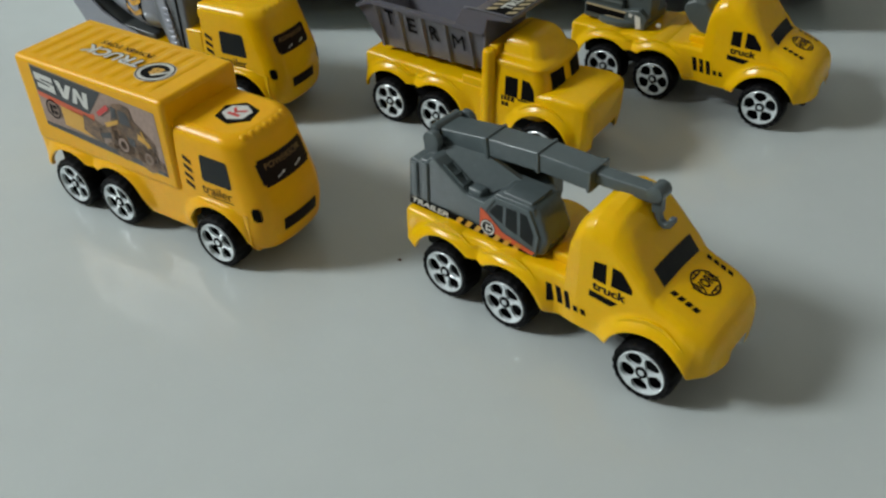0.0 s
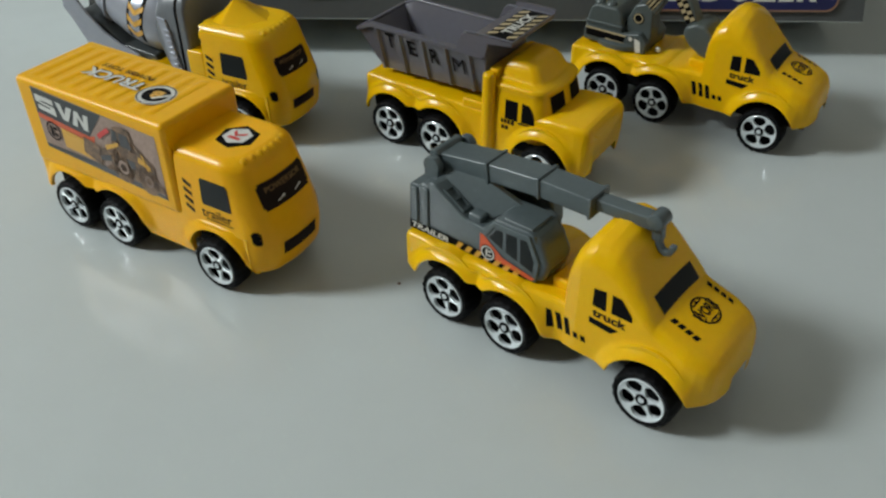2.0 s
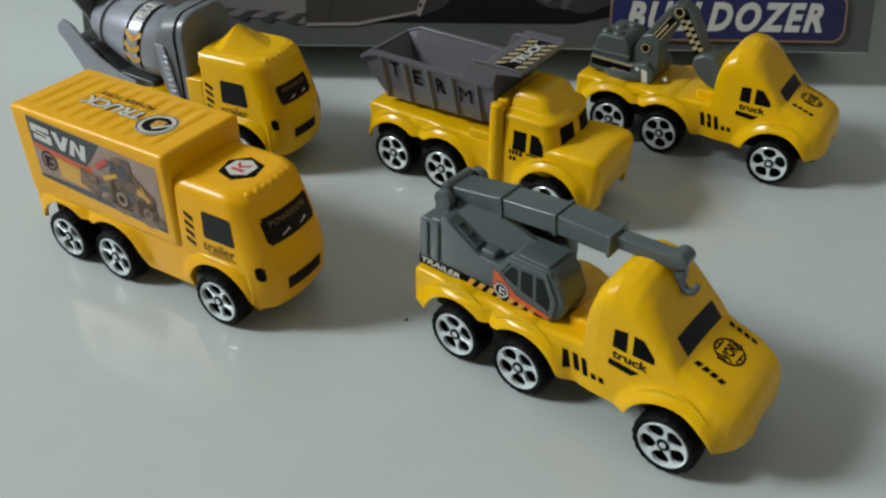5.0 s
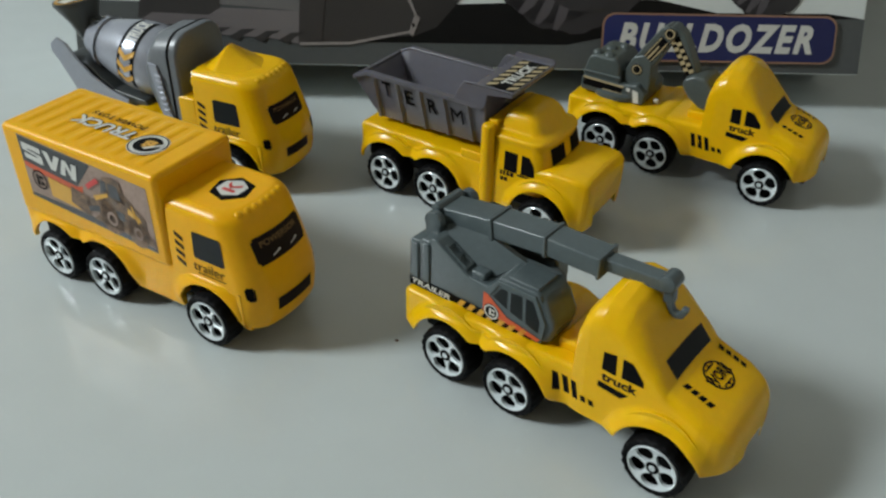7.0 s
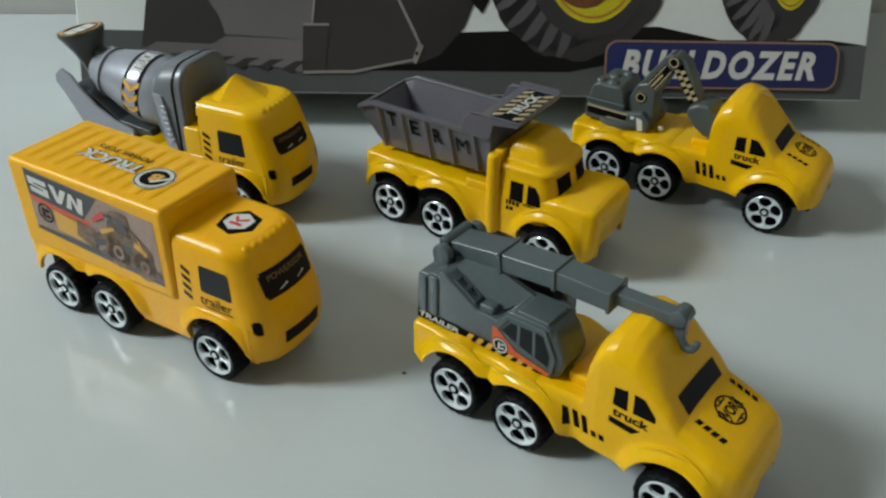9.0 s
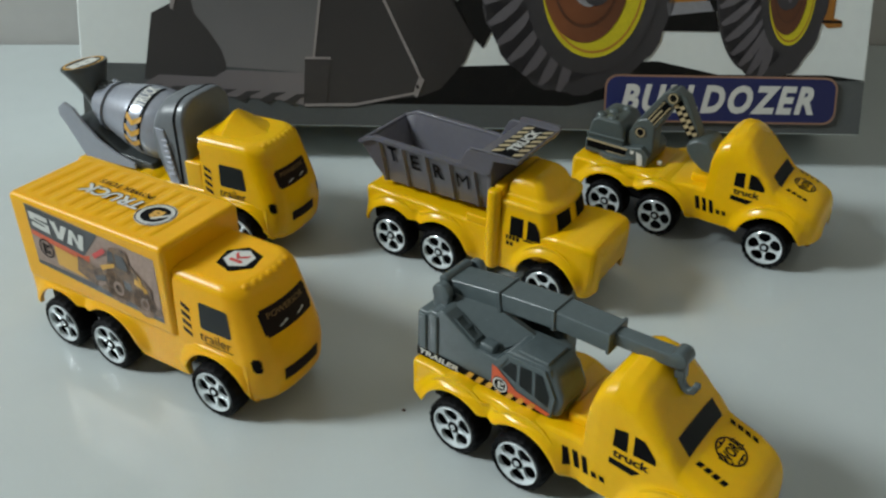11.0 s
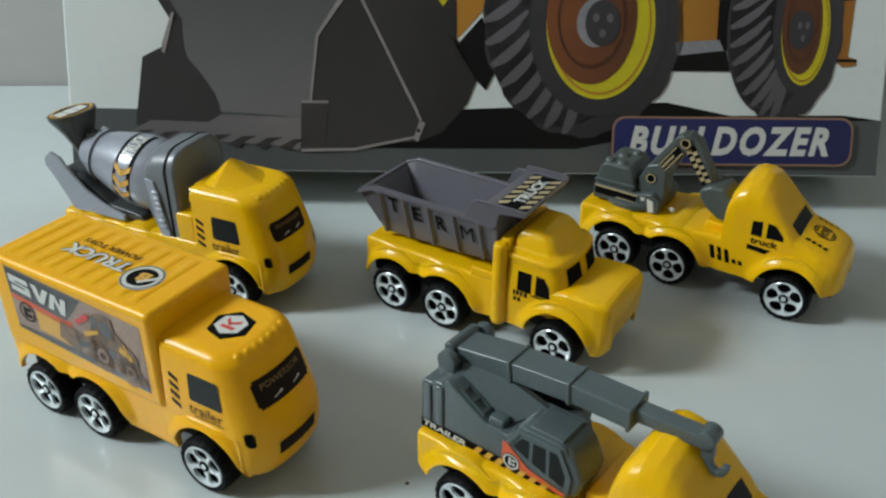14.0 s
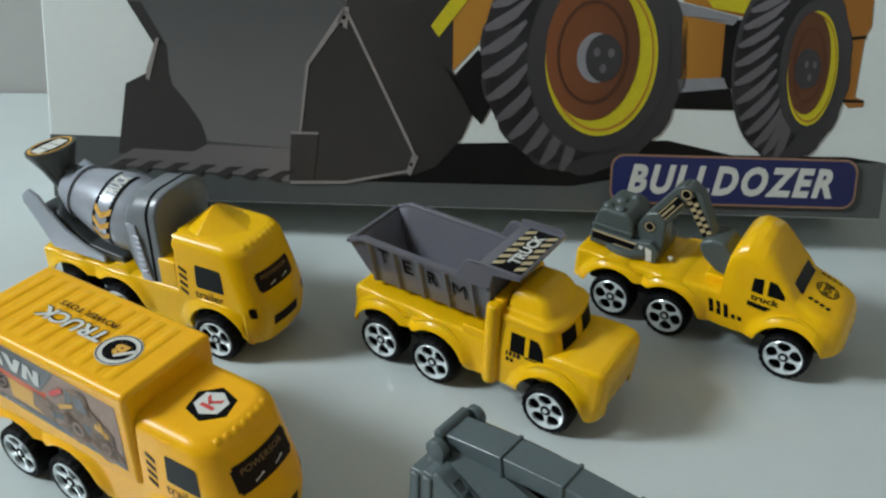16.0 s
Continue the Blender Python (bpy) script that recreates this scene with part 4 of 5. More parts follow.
    for q in ([(25.4, 37.6), (28.0, 38.4), (28.3, 41.4), (26.5, 41.8)], [(29.0, 37.0), (33.2, 36.8), (32.4, 41.2), (29.0, 41.3)], [(18.6, 31.0), (23.5, 32.6), (23.5, 30.6), (18.8, 29.4)], [(30, 33.4), (33.4, 33.0), (33.0, 30.4), (31.0, 30.6)]):
        part("printed_loader_shade", decal([q], s1(5)), DARKFILM, body)
    part("printed_loader_arm", decal([[(19.5, 38.0), (24.5, 41.6), (25.4, 40.4), (20.2, 36.8)]], s1(5)), REDINK, body)
    # roof print, read from the other side of the truck
    rf = lambda k: (lambda u, v: (u, v, 48.5 + 0.09 * k))
    flip = lambda k: (lambda u, v: (-u, -v, 48.55 + 0.09 * k))
    part("roof_badge", decal([disc(33.2, -2.6, 5.9, 5.7)], rf(0)), PAPER, body)
    part("roof_badge_ring", decal(ring_polys(33.2, -2.6, 5.65, 5.45, 0.94) + [disc(33.2, -2.6, 4.15, 3.95)], rf(1)), INK, body)
    part("roof_badge_mark", words("B", -35.3, 0.6, -31.6, 4.6, flip(2), 0.06), GOLDINK, body)
    part("roof_badge_slash", decal([[(33.4, -4.9), (34.4, -5.3), (37.9, -1.6), (37.0, -0.9)]], rf(3)), PAPER, body)
    part("roof_lettering", words("TRUCK", -26.6, -0.8, -3.4, 3.8, flip(1), 0.03, 0.15), PAPER, body, "pale lettering on the roof")
    part("roof_lettering_edge", words("TRUCK", -26.3, -1.2, -3.1, 3.4, flip(0), 0.05, 0.15), BROWNINK, body)
    part("roof_small_lettering", words("POWER TOYS", -26.0, -4.6, -5.2, -2.6, flip(1), 0.02, 0.1), BROWNINK, body)
    return truck


def mixer_truck(m):
    truck, sh, cab = cabover_truck(m, "yellow toy cement mixer truck with a silver-grey drum", YELLOW, 44.4, -3.4, -1.7)
    rings = []
    for x, top in ((44.5, 40.8), (44.9, 41.4), (46.6, 42.6), (49.5, 45.2), (51.8, 47.4), (52.6, 47.9), (53.4, 47.3), (57, 44.8), (61, 42.8), (64.6, 41.6), (66.4, 40.6)):
        slim = interp([(60.0, 1.0), (64.6, 0.9), (66.4, 0.76)], x)
        half = [(13.0 * slim, 36.5), (12.95 * slim, 38.0), (12.5 * slim, 39.2), (11.6 * slim, 40.0), (6.4, 40.0 + (top - 40.0) * 0.56), (1.6, top - 0.45), (0.6, top)]
        rings.append([(x, -y, z) for y, z in half] + [(x, y, z) for y, z in half[::-1]])
    part("roof_fairing", loft(rings), YELLOW, cab, "raised yellow roof fairing")
    part("water_tank", block(37.6, 45.0, -13.3, 13.3, 20.8, 31.2, 0.9), YELLOW, truck, "yellow block behind the cab")
    ax0, ax1 = Vector((-7.0, 0, 39.5)), Vector((33.0, 0, 34.0))
    axis = (ax1 - ax0).normalized()
    drum = part("drum", lathe([(-2, 0.01), (-2, 6.0), (0, 7.0), (8, 9.6), (17, 12.0), (22, 12.9), (27, 12.9), (33, 12.0), (36, 10.0), (36, 0.01)], ax0, axis, 48), SILVER, truck, "silver-grey mixing drum")
    part("drum_collar", lathe([(3.5, 8.0), (3.5, 9.0), (5.4, 9.7), (5.4, 8.8)], ax0, axis, 48), SILVER, truck, "narrow collar round the drum")
    up = axis.cross(Vector((0, 1, 0))).normalized()
    if up.z < 0:
        up = -up

    def on_drum(u, v):
        a = radians(v)
        r = interp([(8, 9.6), (17, 12.0), (22, 12.9), (27, 12.9)], u) + 0.12
        return ax0 + axis * u + (Vector((0, -1, 0)) * math.cos(a) + up * math.sin(a)) * r

    band = [rect(18.6, 6.0 * k, 26.4, 6.0 * k + 6.0) for k in range(-5, 17)]
    part("drum_band", decal(band, on_drum), INK, drum, "black band with yellow chevrons")
    up2 = lambda u, v: on_drum(u, v) + (on_drum(u, v) - (ax0 + axis * u)).normalized() * 0.1
    prints("chevron", [[(19.0, a), (22.5, a - 10), (26.0, a), (26.0, a + 9), (22.5, a - 1), (19.0, a + 9)] for a in (-14, 5, 24)], up2, GOLDINK, drum)
    part("band_lettering", words("TRUCK", 0, 0, 1, 1, lambda u, v: up2(20.2 + 5.0 * (1 - v), 46 + 46 * u), 0.03), PAPER, drum)
    # the mount in front of the drum
    def saddle(x, grow=0.0, low=21.0):
        top = interp([(24.6, 45.0), (28.0, 50.2), (38.6, 52.2)], x) + grow
        w, r = 12.9 + grow, 8.0
        half = [(w, low), (w, top - r)] + [(w - r + r * math.cos(radians(15 * k)), top - r + r * math.sin(radians(15 * k))) for k in range(1, 7)]
        return [(x, -y, z) for y, z in half] + [(x, y, z) for y, z in half[::-1]]

    mount_rings = [saddle(24.6, -1.6, 40.0), saddle(25.0, -0.5, 38.0), saddle(26.0, 0, 32.0), saddle(28.0, 0, 26.0), saddle(30.0), saddle(34.0), saddle(38.2), saddle(39.2, -0.4), saddle(39.6, -1.4)]
    part("drum_mount", loft(mount_rings), MIDGREY, truck, "grey saddle-shaped drum mount")
    part("mount_strap", loft([saddle(35.3, -0.5), saddle(35.3, 0.25), saddle(36.1, 0.25), saddle(36.1, -0.5)]), INK, truck)
    part("mount_panel", prism([(27.0, 41.5), (30.8, 41.0), (34.8, 21.2), (30.4, 21.0)], -13.6, -12.7, 0.3), SILVER, truck)
    for i in range(7):
        z = 24.0 + 2.1 * i
        part("mount_slat", block(31.0 - 0.2 * i, 33.6 - 0.2 * i, -14.1, -13.4, z, z + 1.1, 0.25), SILVER, truck)
    # filler, chute and hopper at the rear
    # dark filler between the plates stands in for shade under the drum
    part("dark_filler", prism([(-11.8, 21.0), (22.0, 21.0), (20.0, 24.5), (6.0, 26.0), (-4.0, 33.0), (-10.0, 35.0), (-14.0, 36.0)], -10.8, 10.8, 0.8), DARKGREY, truck, "dark filler for the shaded gap under the drum")
    plate = [(-18.2, 37.4), (-17.8, 40.4), (-14.6, 43.0), (-10.6, 41.2), (-7.0, 36.6), (-1.0, 31.0), (6.0, 27.2), (14.5, 24.6), (14.5, 22.4), (-8.6, 22.4), (-11.8, 28.0), (-15.4, 34.0)]
    for y in (-13.3, 12.1):
        part("cradle_plate", prism(plate, y, y + 1.2, 0.4), SILVER, truck, "pale silver-grey side plate")
    rings = []
    for t, rx, ry in ((0, 3.2, 4.0), (0.25, 3.3, 4.2), (0.6, 4.3, 6.2), (0.9, 6.6, 8.8), (0.95, 7.0, 9.3), (1.0, 7.0, 9.3), (1.0, 6.4, 8.6), (0.97, 6.2, 8.4)):
        c = Vector((-9.5, 0, 36.0)).lerp(Vector((-15.0, 0, 53.2)), t)
        rings.append([c + Vector((0.992, 0, 0.125)) * rx * math.cos(math.pi * k / 16) + Vector((0, ry * math.sin(math.pi * k / 16), 0)) for k in range(32)])
    part("hopper", loft(rings), DARKGREY, truck, "dark grey oval hopper funnel")
    part("hopper_spout", block(-8.0, -3.2, -2.5, 2.5, 40.0, 47.5, 0.9), DARKGREY, truck)
    part("hopper_label", decal([disc(0, 0, 6.3, 8.5)], lambda u, v: tuple(Vector((-15.0, v, 53.3)) + Vector((0.992, 0, 0.125)) * u)), INK, truck)
    lab = lambda u, v: tuple(Vector((-15.0, v, 53.42)) + Vector((0.992, 0, 0.125)) * u)
    part("hopper_label_ring", decal(ring_polys(0, 0, 6.1, 8.3, 0.88), lab), GOLDINK, truck)
    prints("hopper_label_mark", [[(-3.2, -6.0), (2.0, -6.8), (2.8, -3.2), (-2.8, -2.2)], [(-3.2, -1.8), (3.2, -2.8), (3.6, 0.8), (-2.6, 1.6)], [(-2.8, 2.0), (3.4, 1.2), (3.0, 5.4), (-2.0, 6.0)]], lab, PAPER, truck)
    return truck


DUMP_TOP = [(-12.8, 20.5), (-12.1, 22.8), (-10.6, 23.6), (30, 22.8), (37, 22.6), (42, 23.8), (58, 25.6), (62, 26.2), (69, 26.3), (73.2, 26.0), (74.6, 25.5), (75.5, 24.6), (76.0, 23.0)]
DUMP_WIDE = [(-12.8, 11.5), (-12, 12.8), (-10.5, 13.5), (60, 13.6), (68, 13.9), (71, 13.9), (73.8, 13.4), (75.2, 12.7), (76.0, 11.6)]
DUMP_RAD = [(-12.8, 1.2), (40, 1.6), (60, 2.2), (74, 2.0), (77.2, 1.6)]
DUMP_FRONT = [(20, 62.0), (26, 61.4), (34, 59.4), (38, 58.2), (44, 55.0)]
HAT = [(16, 0), (20, 0), (24, 0), (28, 0), (30, 0), (31.6, 0), (32.4, -0.4), (33.1, -0.5), (33.8, -0.1), (34.3, 0.8), (34.7, 1.7), (35.4, 2.3), (37, 2.7), (38.6, 3.2), (39.8, 3.9), (40.7, 5.0), (41.1, 6.4), (41.2, 7.6)]
DUMP_CABW = [(18, 13.7), (24, 13.5), (36, 12.6), (44, 11.8)]


def dump_truck(m):
    truck = thing("toy_truck", m, "yellow toy tipper truck with a mauve-grey skip", "toy truck", "toy trucks on the table")
    sh = Shell(DUMP_TOP, DUMP_WIDE, DUMP_RAD, [(-13, 0), (55, 0.2), (66, 0.7), (78, 0.5)], 9.2, 8.0, 10.8, 0.0)
    hull = sh.mesh()
    for v in hull.verts:
        v.co.x -= 0.04 * (26 - v.co.z) * step((v.co.x - 69) / 6.5)
    part("body", hull, YELLOW, truck, "bright yellow moulded plastic body")
    cab = part("cab", horizontal_cab(HAT, 41.2, DUMP_FRONT, DUMP_CABW, 3.6), YELLOW, truck, "yellow driver's cab")
    add_wheels(truck)
    for s in (-1, 1):
        part("cab_pillar", loft([[(39.3 + r * math.cos(math.pi * k / 12), s * 13.5 + r * math.sin(math.pi * k / 12), z) for k in range(24)] for z, r in ((8.4, 1.7), (8.8, 2.2), (9.6, 2.4), (22.0, 2.35), (35.6, 2.2), (36.5, 1.9), (36.9, 1.2))]), YELLOW, truck, "raised pillar behind the cab")
    part("cab_back", block(38.0, 41.6, -12, 12, 20, 37.6, 0.6), YELLOW, truck)
    part("deck_rail", block(29.0, 37.6, -13.6, -12.2, 22.2, 25.2, 0.5), YELLOW, truck)
    side = lambda u, v: (u, -(interp(DUMP_CABW, v) + 0.12), v)
    front = lambda u, v: (interp(DUMP_FRONT, v) - 0.012 * u * u + 0.15, u, v)
    part("side_window", decal([[(45.4, 22.4), (50.2, 22.3), (50.0, 29.0), (45.4, 29.0)]], side), INK, cab)
    part("side_window", decal([[(51.5, 22.4), (56.6, 22.4), (55.8, 26.4), (54.2, 28.8), (51.5, 29.1)]], side), INK, cab)
    prints("door_print", [rect(44.2, 20.6, 44.9, 22.2), rect(45.3, 20.6, 46.2, 22.2), rect(46.6, 20.6, 47.5, 22.2), rect(47.9, 20.6, 49.0, 22.2), rect(50.4, 21.6, 55.4, 22.2), rect(44.4, 18.6, 45.4, 20.0), rect(45.8, 18.6, 46.9, 20.0)], side, BROWNINK, cab)
    for s in (-1, 1):
        part("windscreen_pane", decal([rect(s * 5.6 - 3.6 + 2.4 * k, 26.2, s * 5.6 - 1.2 + 2.4 * k, 31.6) for k in range(3)], front), INK, cab, "dark printed windscreen pane")
    part("bonnet_line", decal([rect(66, -10.2, 77, -9.8)], sh.on_top), YELLOW, truck)
    # the skip
    zt = lambda x: interp([(-13.6, 39.8), (-8.2, 42.3), (40, 41.5)], x)
    zb = lambda x: 25.2 + 0.03 * (x + 6.5)

    def section(x, bot, top, wt, wb):
        return [(x, -wt, top), (x, -wb, bot), (x, wb, bot), (x, wt, top)]

    wt, wb, th = 13.4, 9.0, 1.1
    secs = [(-13.6, 39.0, 39.8), (-8.9, 29.6, zt(-8.9)), (-6.5, 25.2, zt(-6.5))] + [(x, zb(x), zt(x)) for x in (-1, 4, 9, 14, 19, 24, 29, 33, 36.8)]
    bm = bmesh.new()
    o = [[bm.verts.new(p) for p in section(x, b, t, wt, wb + (wt - wb) * (0.9 if i == 0 else (0.35 if i == 1 else 0)))] for i, (x, b, t) in enumerate(secs)]
    secs2 = [(-12.4, 39.6, 39.9), (-7.8, 31.0, zt(-7.8)), (-5.6, 26.6, zt(-5.6))] + [(x, zb(x) + 1.4, zt(x)) for x in (-1, 4, 9, 14, 19, 24, 29, 33, 35.6)]
    q = [[bm.verts.new(p) for p in section(x, b, t, wt - th, (wb + (wt - wb) * (0.9 if i == 0 else (0.35 if i == 1 else 0))) - th)] for i, (x, b, t) in enumerate(secs2)]
    for g in (o, q):
        for a, b in zip(g, g[1:]):
            for i in range(3):
                bm.faces.new((a[i], a[i + 1], b[i + 1], b[i]))
    for i in range(len(o) - 1):
        bm.faces.new((o[i][0], o[i + 1][0], q[i + 1][0], q[i][0]))
        bm.faces.new((o[i][3], o[i + 1][3], q[i + 1][3], q[i][3]))
    bm.faces.new(o[-1])
    bm.faces.new(q[-1])
    bm.faces.new((o[-1][0], o[-1][3], q[-1][3], q[-1][0]))
    for i in range(3):
        bm.faces.new((o[0][i], o[0][i + 1], q[0][i + 1], q[0][i]))
    skip = part("skip", bm, MAUVE, truck, "mauve-grey open tipping skip")
    rim = merge(*[loft([[(x, s * 14.1, zt(x) + 0.5), (x, s * 12.1, zt(x) + 0.5), (x, s * 12.1, zt(x) - 0.7), (x, s * 14.1, zt(x) - 0.7)] for x in (-13.8, -8.2, 36.8)]) for s in (-1, 1)])
    part("skip_rim", bevel(rim, 0.4, 2), MAUVE, skip)
    part("skip_lip", block(-14.3, -12.8, -14.0, 14.0, 39.1, 40.3, 0.4), MAUVE, skip)
    wall = lambda u, v: (u, -(wb + (wt - wb) * (v - zb(u)) / (zt(u) - zb(u))) - 0.42, v)
    for i in range(5):
        x = -6.4 + 9.3 * i
        ribs = loft([[Vector(wall(x + dx, z)) + Vector((0, d, 0)) for dx, d in ((-0.9, 0.5), (-0.1, -0.55), (0.9, -0.55), (1.5, 0.5))] for z in (zb(x) + 0.2, zt(x) - 0.6)])
        part("skip_rib", ribs, MAUVE, skip)
    for i, ch in enumerate("TERM"):
        x = -2.6 + 8.95 * i
        part("letter", words(ch, x, 34.9 - 0.85 * i, x + (3.6 if ch != "M" else 4.6), 40.6 - 0.85 * i, wall, 0.022 if ch != "M" else 0.0), INK, skip, "black capital letter")
    for s in (-1, 1):
        part("skip_cheek", prism([(25.6, 41.2), (28.6, 47.4), (30.0, 48.5), (46.4, 48.9), (46.8, 47.2), (38.6, 46.2), (37.6, 41.2)], s * 13.4 - 0.6, s * 13.4 + 0.6, 0.35), MAUVE, skip, "side cheek under the cab guard")
    part("canopy", prism([(33.2, 47.2), (46.9, 47.0), (47.3, 47.6), (47.1, 48.5), (33.2, 48.5)], -13.9, 13.9, 0.35), MAUVE, skip, "cab guard lip of the skip")
    part("canopy_rim", prism([(46.7, 48.2), (47.2, 48.2), (47.5, 49.0), (46.8, 48.9)], -13.8, 13.8, 0.3), MAUVE, skip)
    part("canopy_wing", loft([[(x, 12.9, 48.2), (x, 13.8, 48.2), (x + 0.2, 13.9, z), (x + 0.2, 13.1, z + 0.05)] for x, z in ((32.8, 49.9), (34.0, 50.3), (46.6, 50.3), (47.4, 49.6))]), MAUVE, skip)
    part("canopy_wing", loft([[(x, -12.4, 48.2), (x, -13.4, 48.2), (x + 0.2, -14.6, z), (x + 0.2, -13.9, z + 0.2)] for x, z in ((30.0, 48.9), (34.0, 49.2), (46.6, 49.2), (47.4, 48.9))]), MAUVE, skip)
    lip = lambda k: (lambda u, v: (u, v, 48.62 + 0.09 * k))
    part("canopy_sticker", decal([rect(36.6, -12.4, 46.5, 12.0)], lip(0)), INK, skip, "black and yellow hazard sticker")
    bars = []
    for i in range(6):
        v = -11.9 + 3.9 * i
        bars += [[(36.7, v), (36.7, v + 2.0), (39.4, v + 3.9), (39.4, v + 1.9)], [(43.8, v), (43.8, v + 2.0), (46.4, v + 3.9), (46.4, v + 1.9)]]
    prints("hazard_bar", bars, lip(1), TANINK, skip)
    part("canopy_lettering", words("TRUCK", -8.6, 0, 9.2, 3.6, lambda u, v: lip(2)(43.45 - v, u), 0.04), PAPER, skip)
    part("skip_front", block(36.2, 37.6, -13, 13, 27, 47.6, 0.3), MAUVE, skip)
    return truck


def digger_truck(m):
    truck, sh = bonnet_truck(m, "yellow toy truck carrying a grey-green digger arm", 2.0)
    base = part("turntable", lathe([(0, 11.4), (1.6, 11.4), (2.2, 10.6), (2.2, 0.01)], (0.5, -0.5, 22.6), (0, 0, 1), 36), GREYGREEN, truck)
    house = part("digger_house", prism([(-12.6, 24.0), (-12.8, 29.5), (-11.4, 35.4), (-9.4, 37.0), (-0.8, 36.8), (1.2, 34.6), (2.0, 30.0), (2.4, 24.0)], -8.6, 9.0, 1.1, 3), GREYGREEN, truck, "grey-green digger house")
    part("digger_skirt", prism([(-12.9, 22.9), (11.8, 22.0), (12.4, 26.4), (9.0, 29.4), (2.0, 28.0), (-12.9, 28.4)], -9.4, 9.8, 0.7), GREYGREEN, house)
    for x, y, r in ((-9.0, -5.6, 2.0), (-4.4, -5.8, 2.2), (-6.5, 0.5, 2.4), (-3.0, 5.0, 2.0)):
        part("engine_pod", lathe([(-1.5, r), (0.2, r * 0.95), (0.9, r * 0.6), (1.05, 0.01)], (x, y, 36.9), (0, -0.25, 1), 18), GREYGREEN, house)
    part("house_ledge", block(-13.0, 2.2, -9.0, -8.0, 29.4, 30.6, 0.35), GREYGREEN, house)
    s = lambda k: (lambda u, v: (u, -9.5 - 0.09 * k, v))
    part("house_sticker", decal([[(-12.0, 25.0), (3.0, 24.2), (4.0, 27.6), (-12.0, 28.0)]], s(0)), INK, house)
    prints("house_sticker_line", [[(-12.0, 27.7), (4.0, 27.2), (4.0, 27.9), (-12.0, 28.4)], [(-4, 24.6), (3.6, 24.3), (3.6, 25.0), (-4, 25.3)]], s(1), TANINK, house)
    prints("house_sticker_mark", [[(7.4, 27.6), (9.8, 27.0), (10.4, 22.8), (8.4, 22.4)], [(5.2, 27.8), (6.8, 27.6), (6.4, 26.2), (5.2, 26.4)]], s(1), PAPER, house)
    ym, wd = -2.6, 6.4
    arm = part("boom", beam([(3.5, 29.0, 0.9), (7.0, 34.0, 1.25), (11.5, 41.5, 1.15), (15.6, 48.6, 0.95), (17.6, 50.6, 0.8)], wd, 6.2, ym, 0.7), GREYGREEN, truck, "grey-green digger boom")
    part("boom_foot", prism([(0.5, 23.5), (12.0, 22.8), (12.6, 29.0), (12.2, 37.6), (9.0, 40.0), (5.0, 38.6), (2.4, 33.0)], ym - wd / 2 - 0.55, ym + wd / 2 + 0.55, 0.8, 3), GREYGREEN, arm, "broad foot of the digger boom")
    part("dipper_arm", beam([(16.2, 50.4, 0.8), (19.6, 48.6, 1.0), (23.4, 42.0, 0.9), (28.0, 34.0, 0.75)], wd - 0.6, 5.4, ym, 0.6), GREYGREEN, arm, "grey-green dipper arm")
    for x, z, r in ((7.0, 34.2, 2.4), (17.2, 49.6, 2.3)):
        part("pivot", rod((x, ym - wd / 2 - 0.7, z), (x, ym + wd / 2 + 0.7, z), r), GREYGREEN, arm)
        f = lambda u, v: (u, ym - wd / 2 - 0.85, v)
        part("pivot_print", decal([disc(x, z, 2.1, 2.1)], f), INK, arm)
        part("pivot_ring", decal(ring_polys(x, z, 1.8, 1.8, 0.75), lambda u, v: (u, ym - wd / 2 - 0.94, v)), TANINK, arm)
    t = Vector((10.2, 0, 15.4)).normalized()
    nn = Vector((-t.z, 0, t.x))
    bside = lambda u, v: tuple(Vector((7.0, ym - wd / 2 - 0.12, 34.2)) + t * u + nn * v)
    bside2 = lambda u, v: tuple(Vector((7.0, ym - wd / 2 - 0.2, 34.2)) + t * u + nn * v)
    part("boom_sticker", decal([rect(2.0, -2.0, 15.5, 1.8)], bside), INK, arm)
    prints("boom_sticker_line", [rect(2.4, 1.1, 15.0, 1.5), rect(2.4, -1.7, 15.0, -1.3), rect(4.0, -0.4, 12.0, 0.3)], bside2, TANINK, arm)
    t2 = Vector((10.0, 0, -15.0)).normalized()
    n2 = Vector((-t2.z, 0, t2.x))
    dside = lambda u, v: tuple(Vector((18.0, ym - wd / 2 + 0.16, 49.0)) + t2 * u + n2 * v)
    dside2 = lambda u, v: tuple(Vector((18.0, ym - wd / 2 + 0.07, 49.0)) + t2 * u + n2 * v)
    part("dipper_sticker", decal([rect(1.0, -1.9, 15.0, 1.9)], dside), INK, arm)
    prints("hazard_bar", [[(1.6 + 2.6 * i, -1.7), (3.0 + 2.6 * i, -1.7), (3.0 + 2.6 * i, 0.0), (1.6 + 2.6 * i, 0.0)] for i in range(5)] + [[(2.9 + 2.6 * i, 0.0), (4.2 + 2.6 * i, 0.0), (4.2 + 2.6 * i, 1.7), (2.9 + 2.6 * i, 1.7)] for i in range(5)], dside2, TANINK, arm)
    buck = [(25.2, 35.8), (28.6, 37.6), (32.6, 37.4), (36.0, 34.0), (37.4, 29.4), (36.6, 25.6), (32.0, 26.4), (27.4, 29.6), (25.0, 33.0)]
    part("bucket", prism(buck, ym - 6.4, ym + 6.4, 1.2, 3), GREYGREEN, arm, "grey-green digger bucket")
    # small white block on the deck in front of the boom
    part("white_block", block(14.4, 16.4, -5.8, -4.4, 22.6, 24.4, 0.6), PAPER, truck)
    return truck


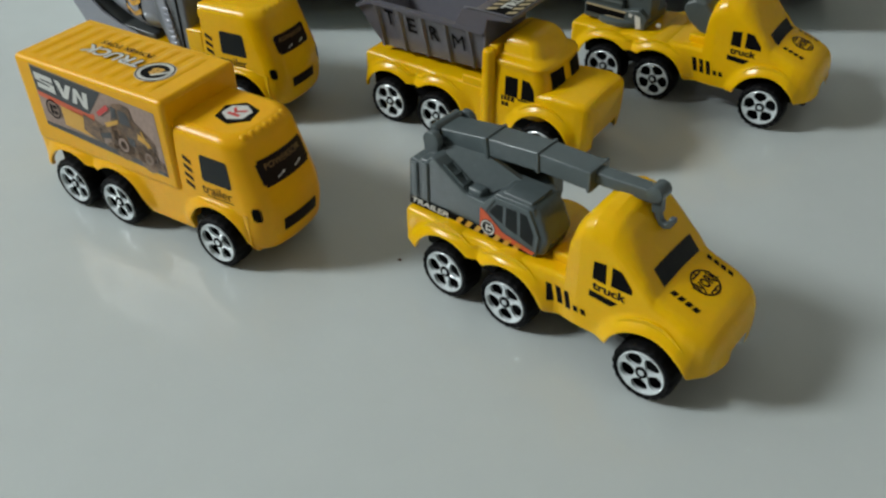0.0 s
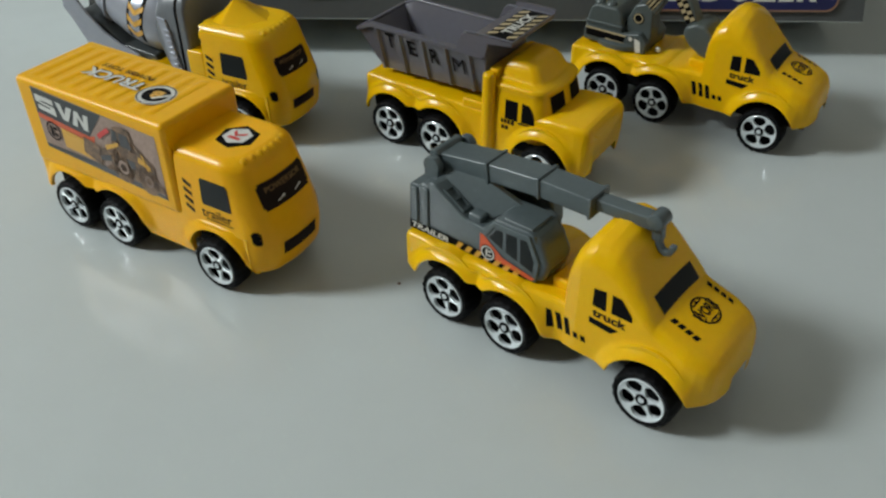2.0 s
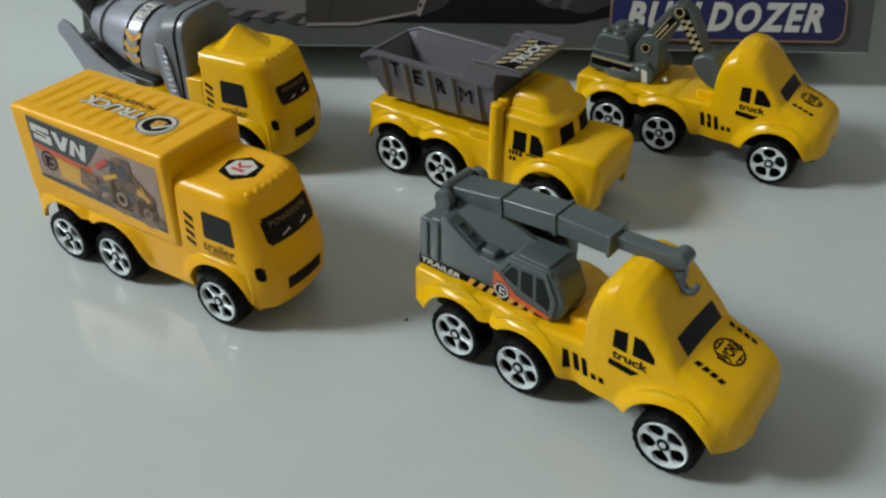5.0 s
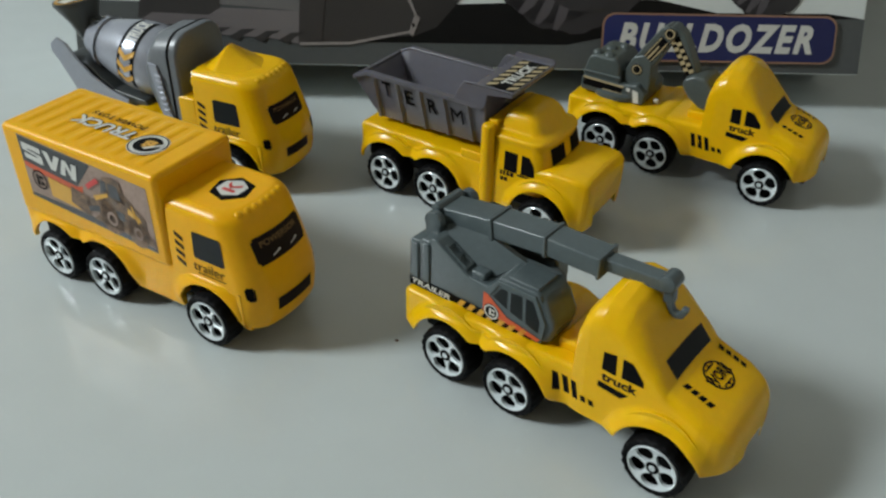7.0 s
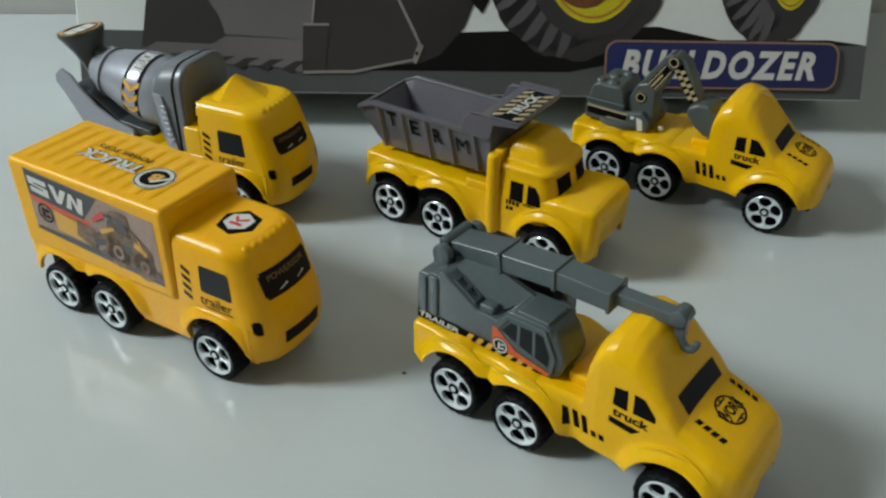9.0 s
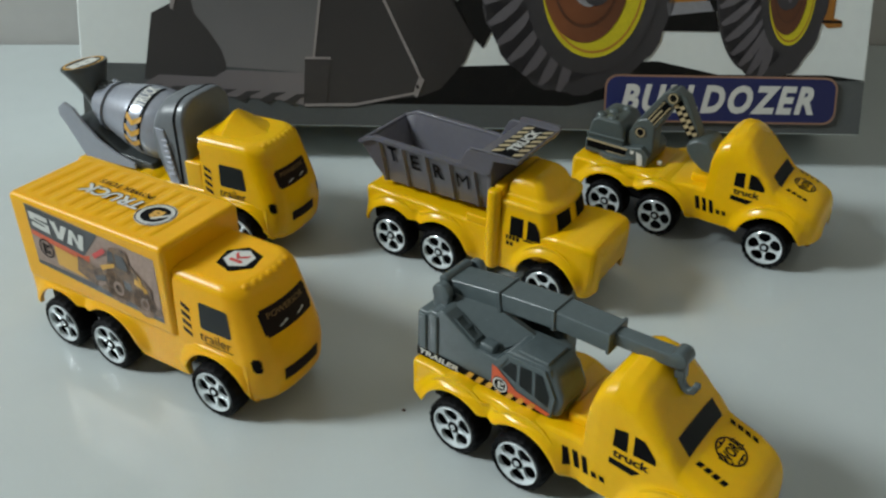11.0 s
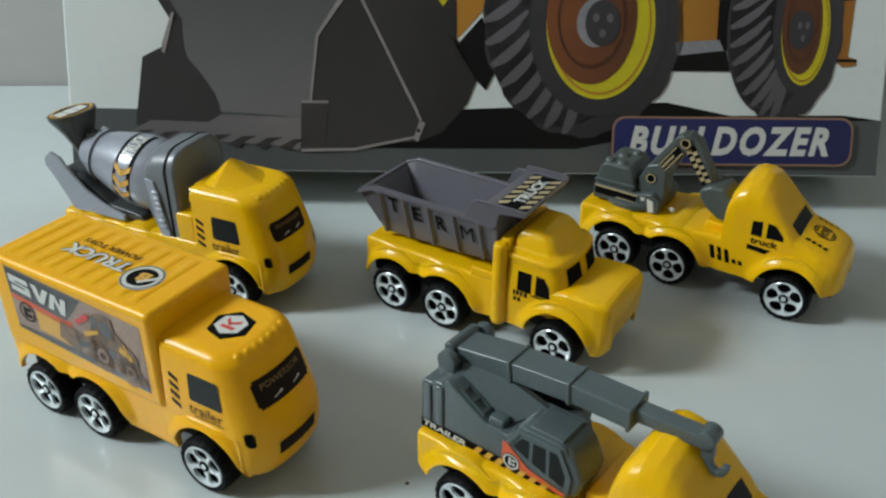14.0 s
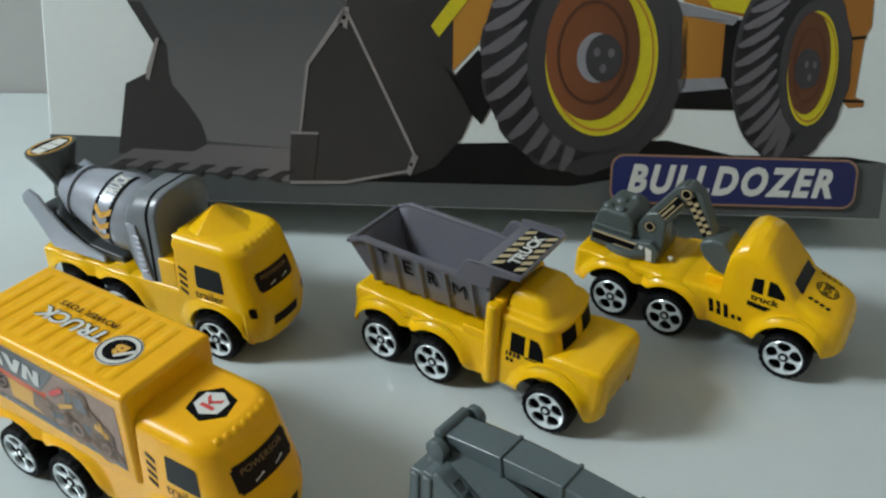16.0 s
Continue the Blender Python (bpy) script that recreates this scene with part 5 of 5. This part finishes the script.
crane_truck(placed(7.3, 203.2, -40.0))
box_truck(placed(-107.4, 249.1, -31.9))
dump_truck(placed(-11.5, 299.2, -34.4))
digger_truck(placed(67.8, 323.8, -34.5))
mixer_truck(placed(-117.8, 325.9, -26.5))

crumb = part("crumb", lathe([(0, 0.25), (0.15, 0.6), (0.3, 0.4), (0.4, 0.01)], (0, 0, 0), (0.1, 0, 1), 9), CRUMB)
crumb.matrix_world = pose(-0.0055, 0.2188, 0)
tagged(crumb, "tiny brown crumb on the tabletop", "crumb")
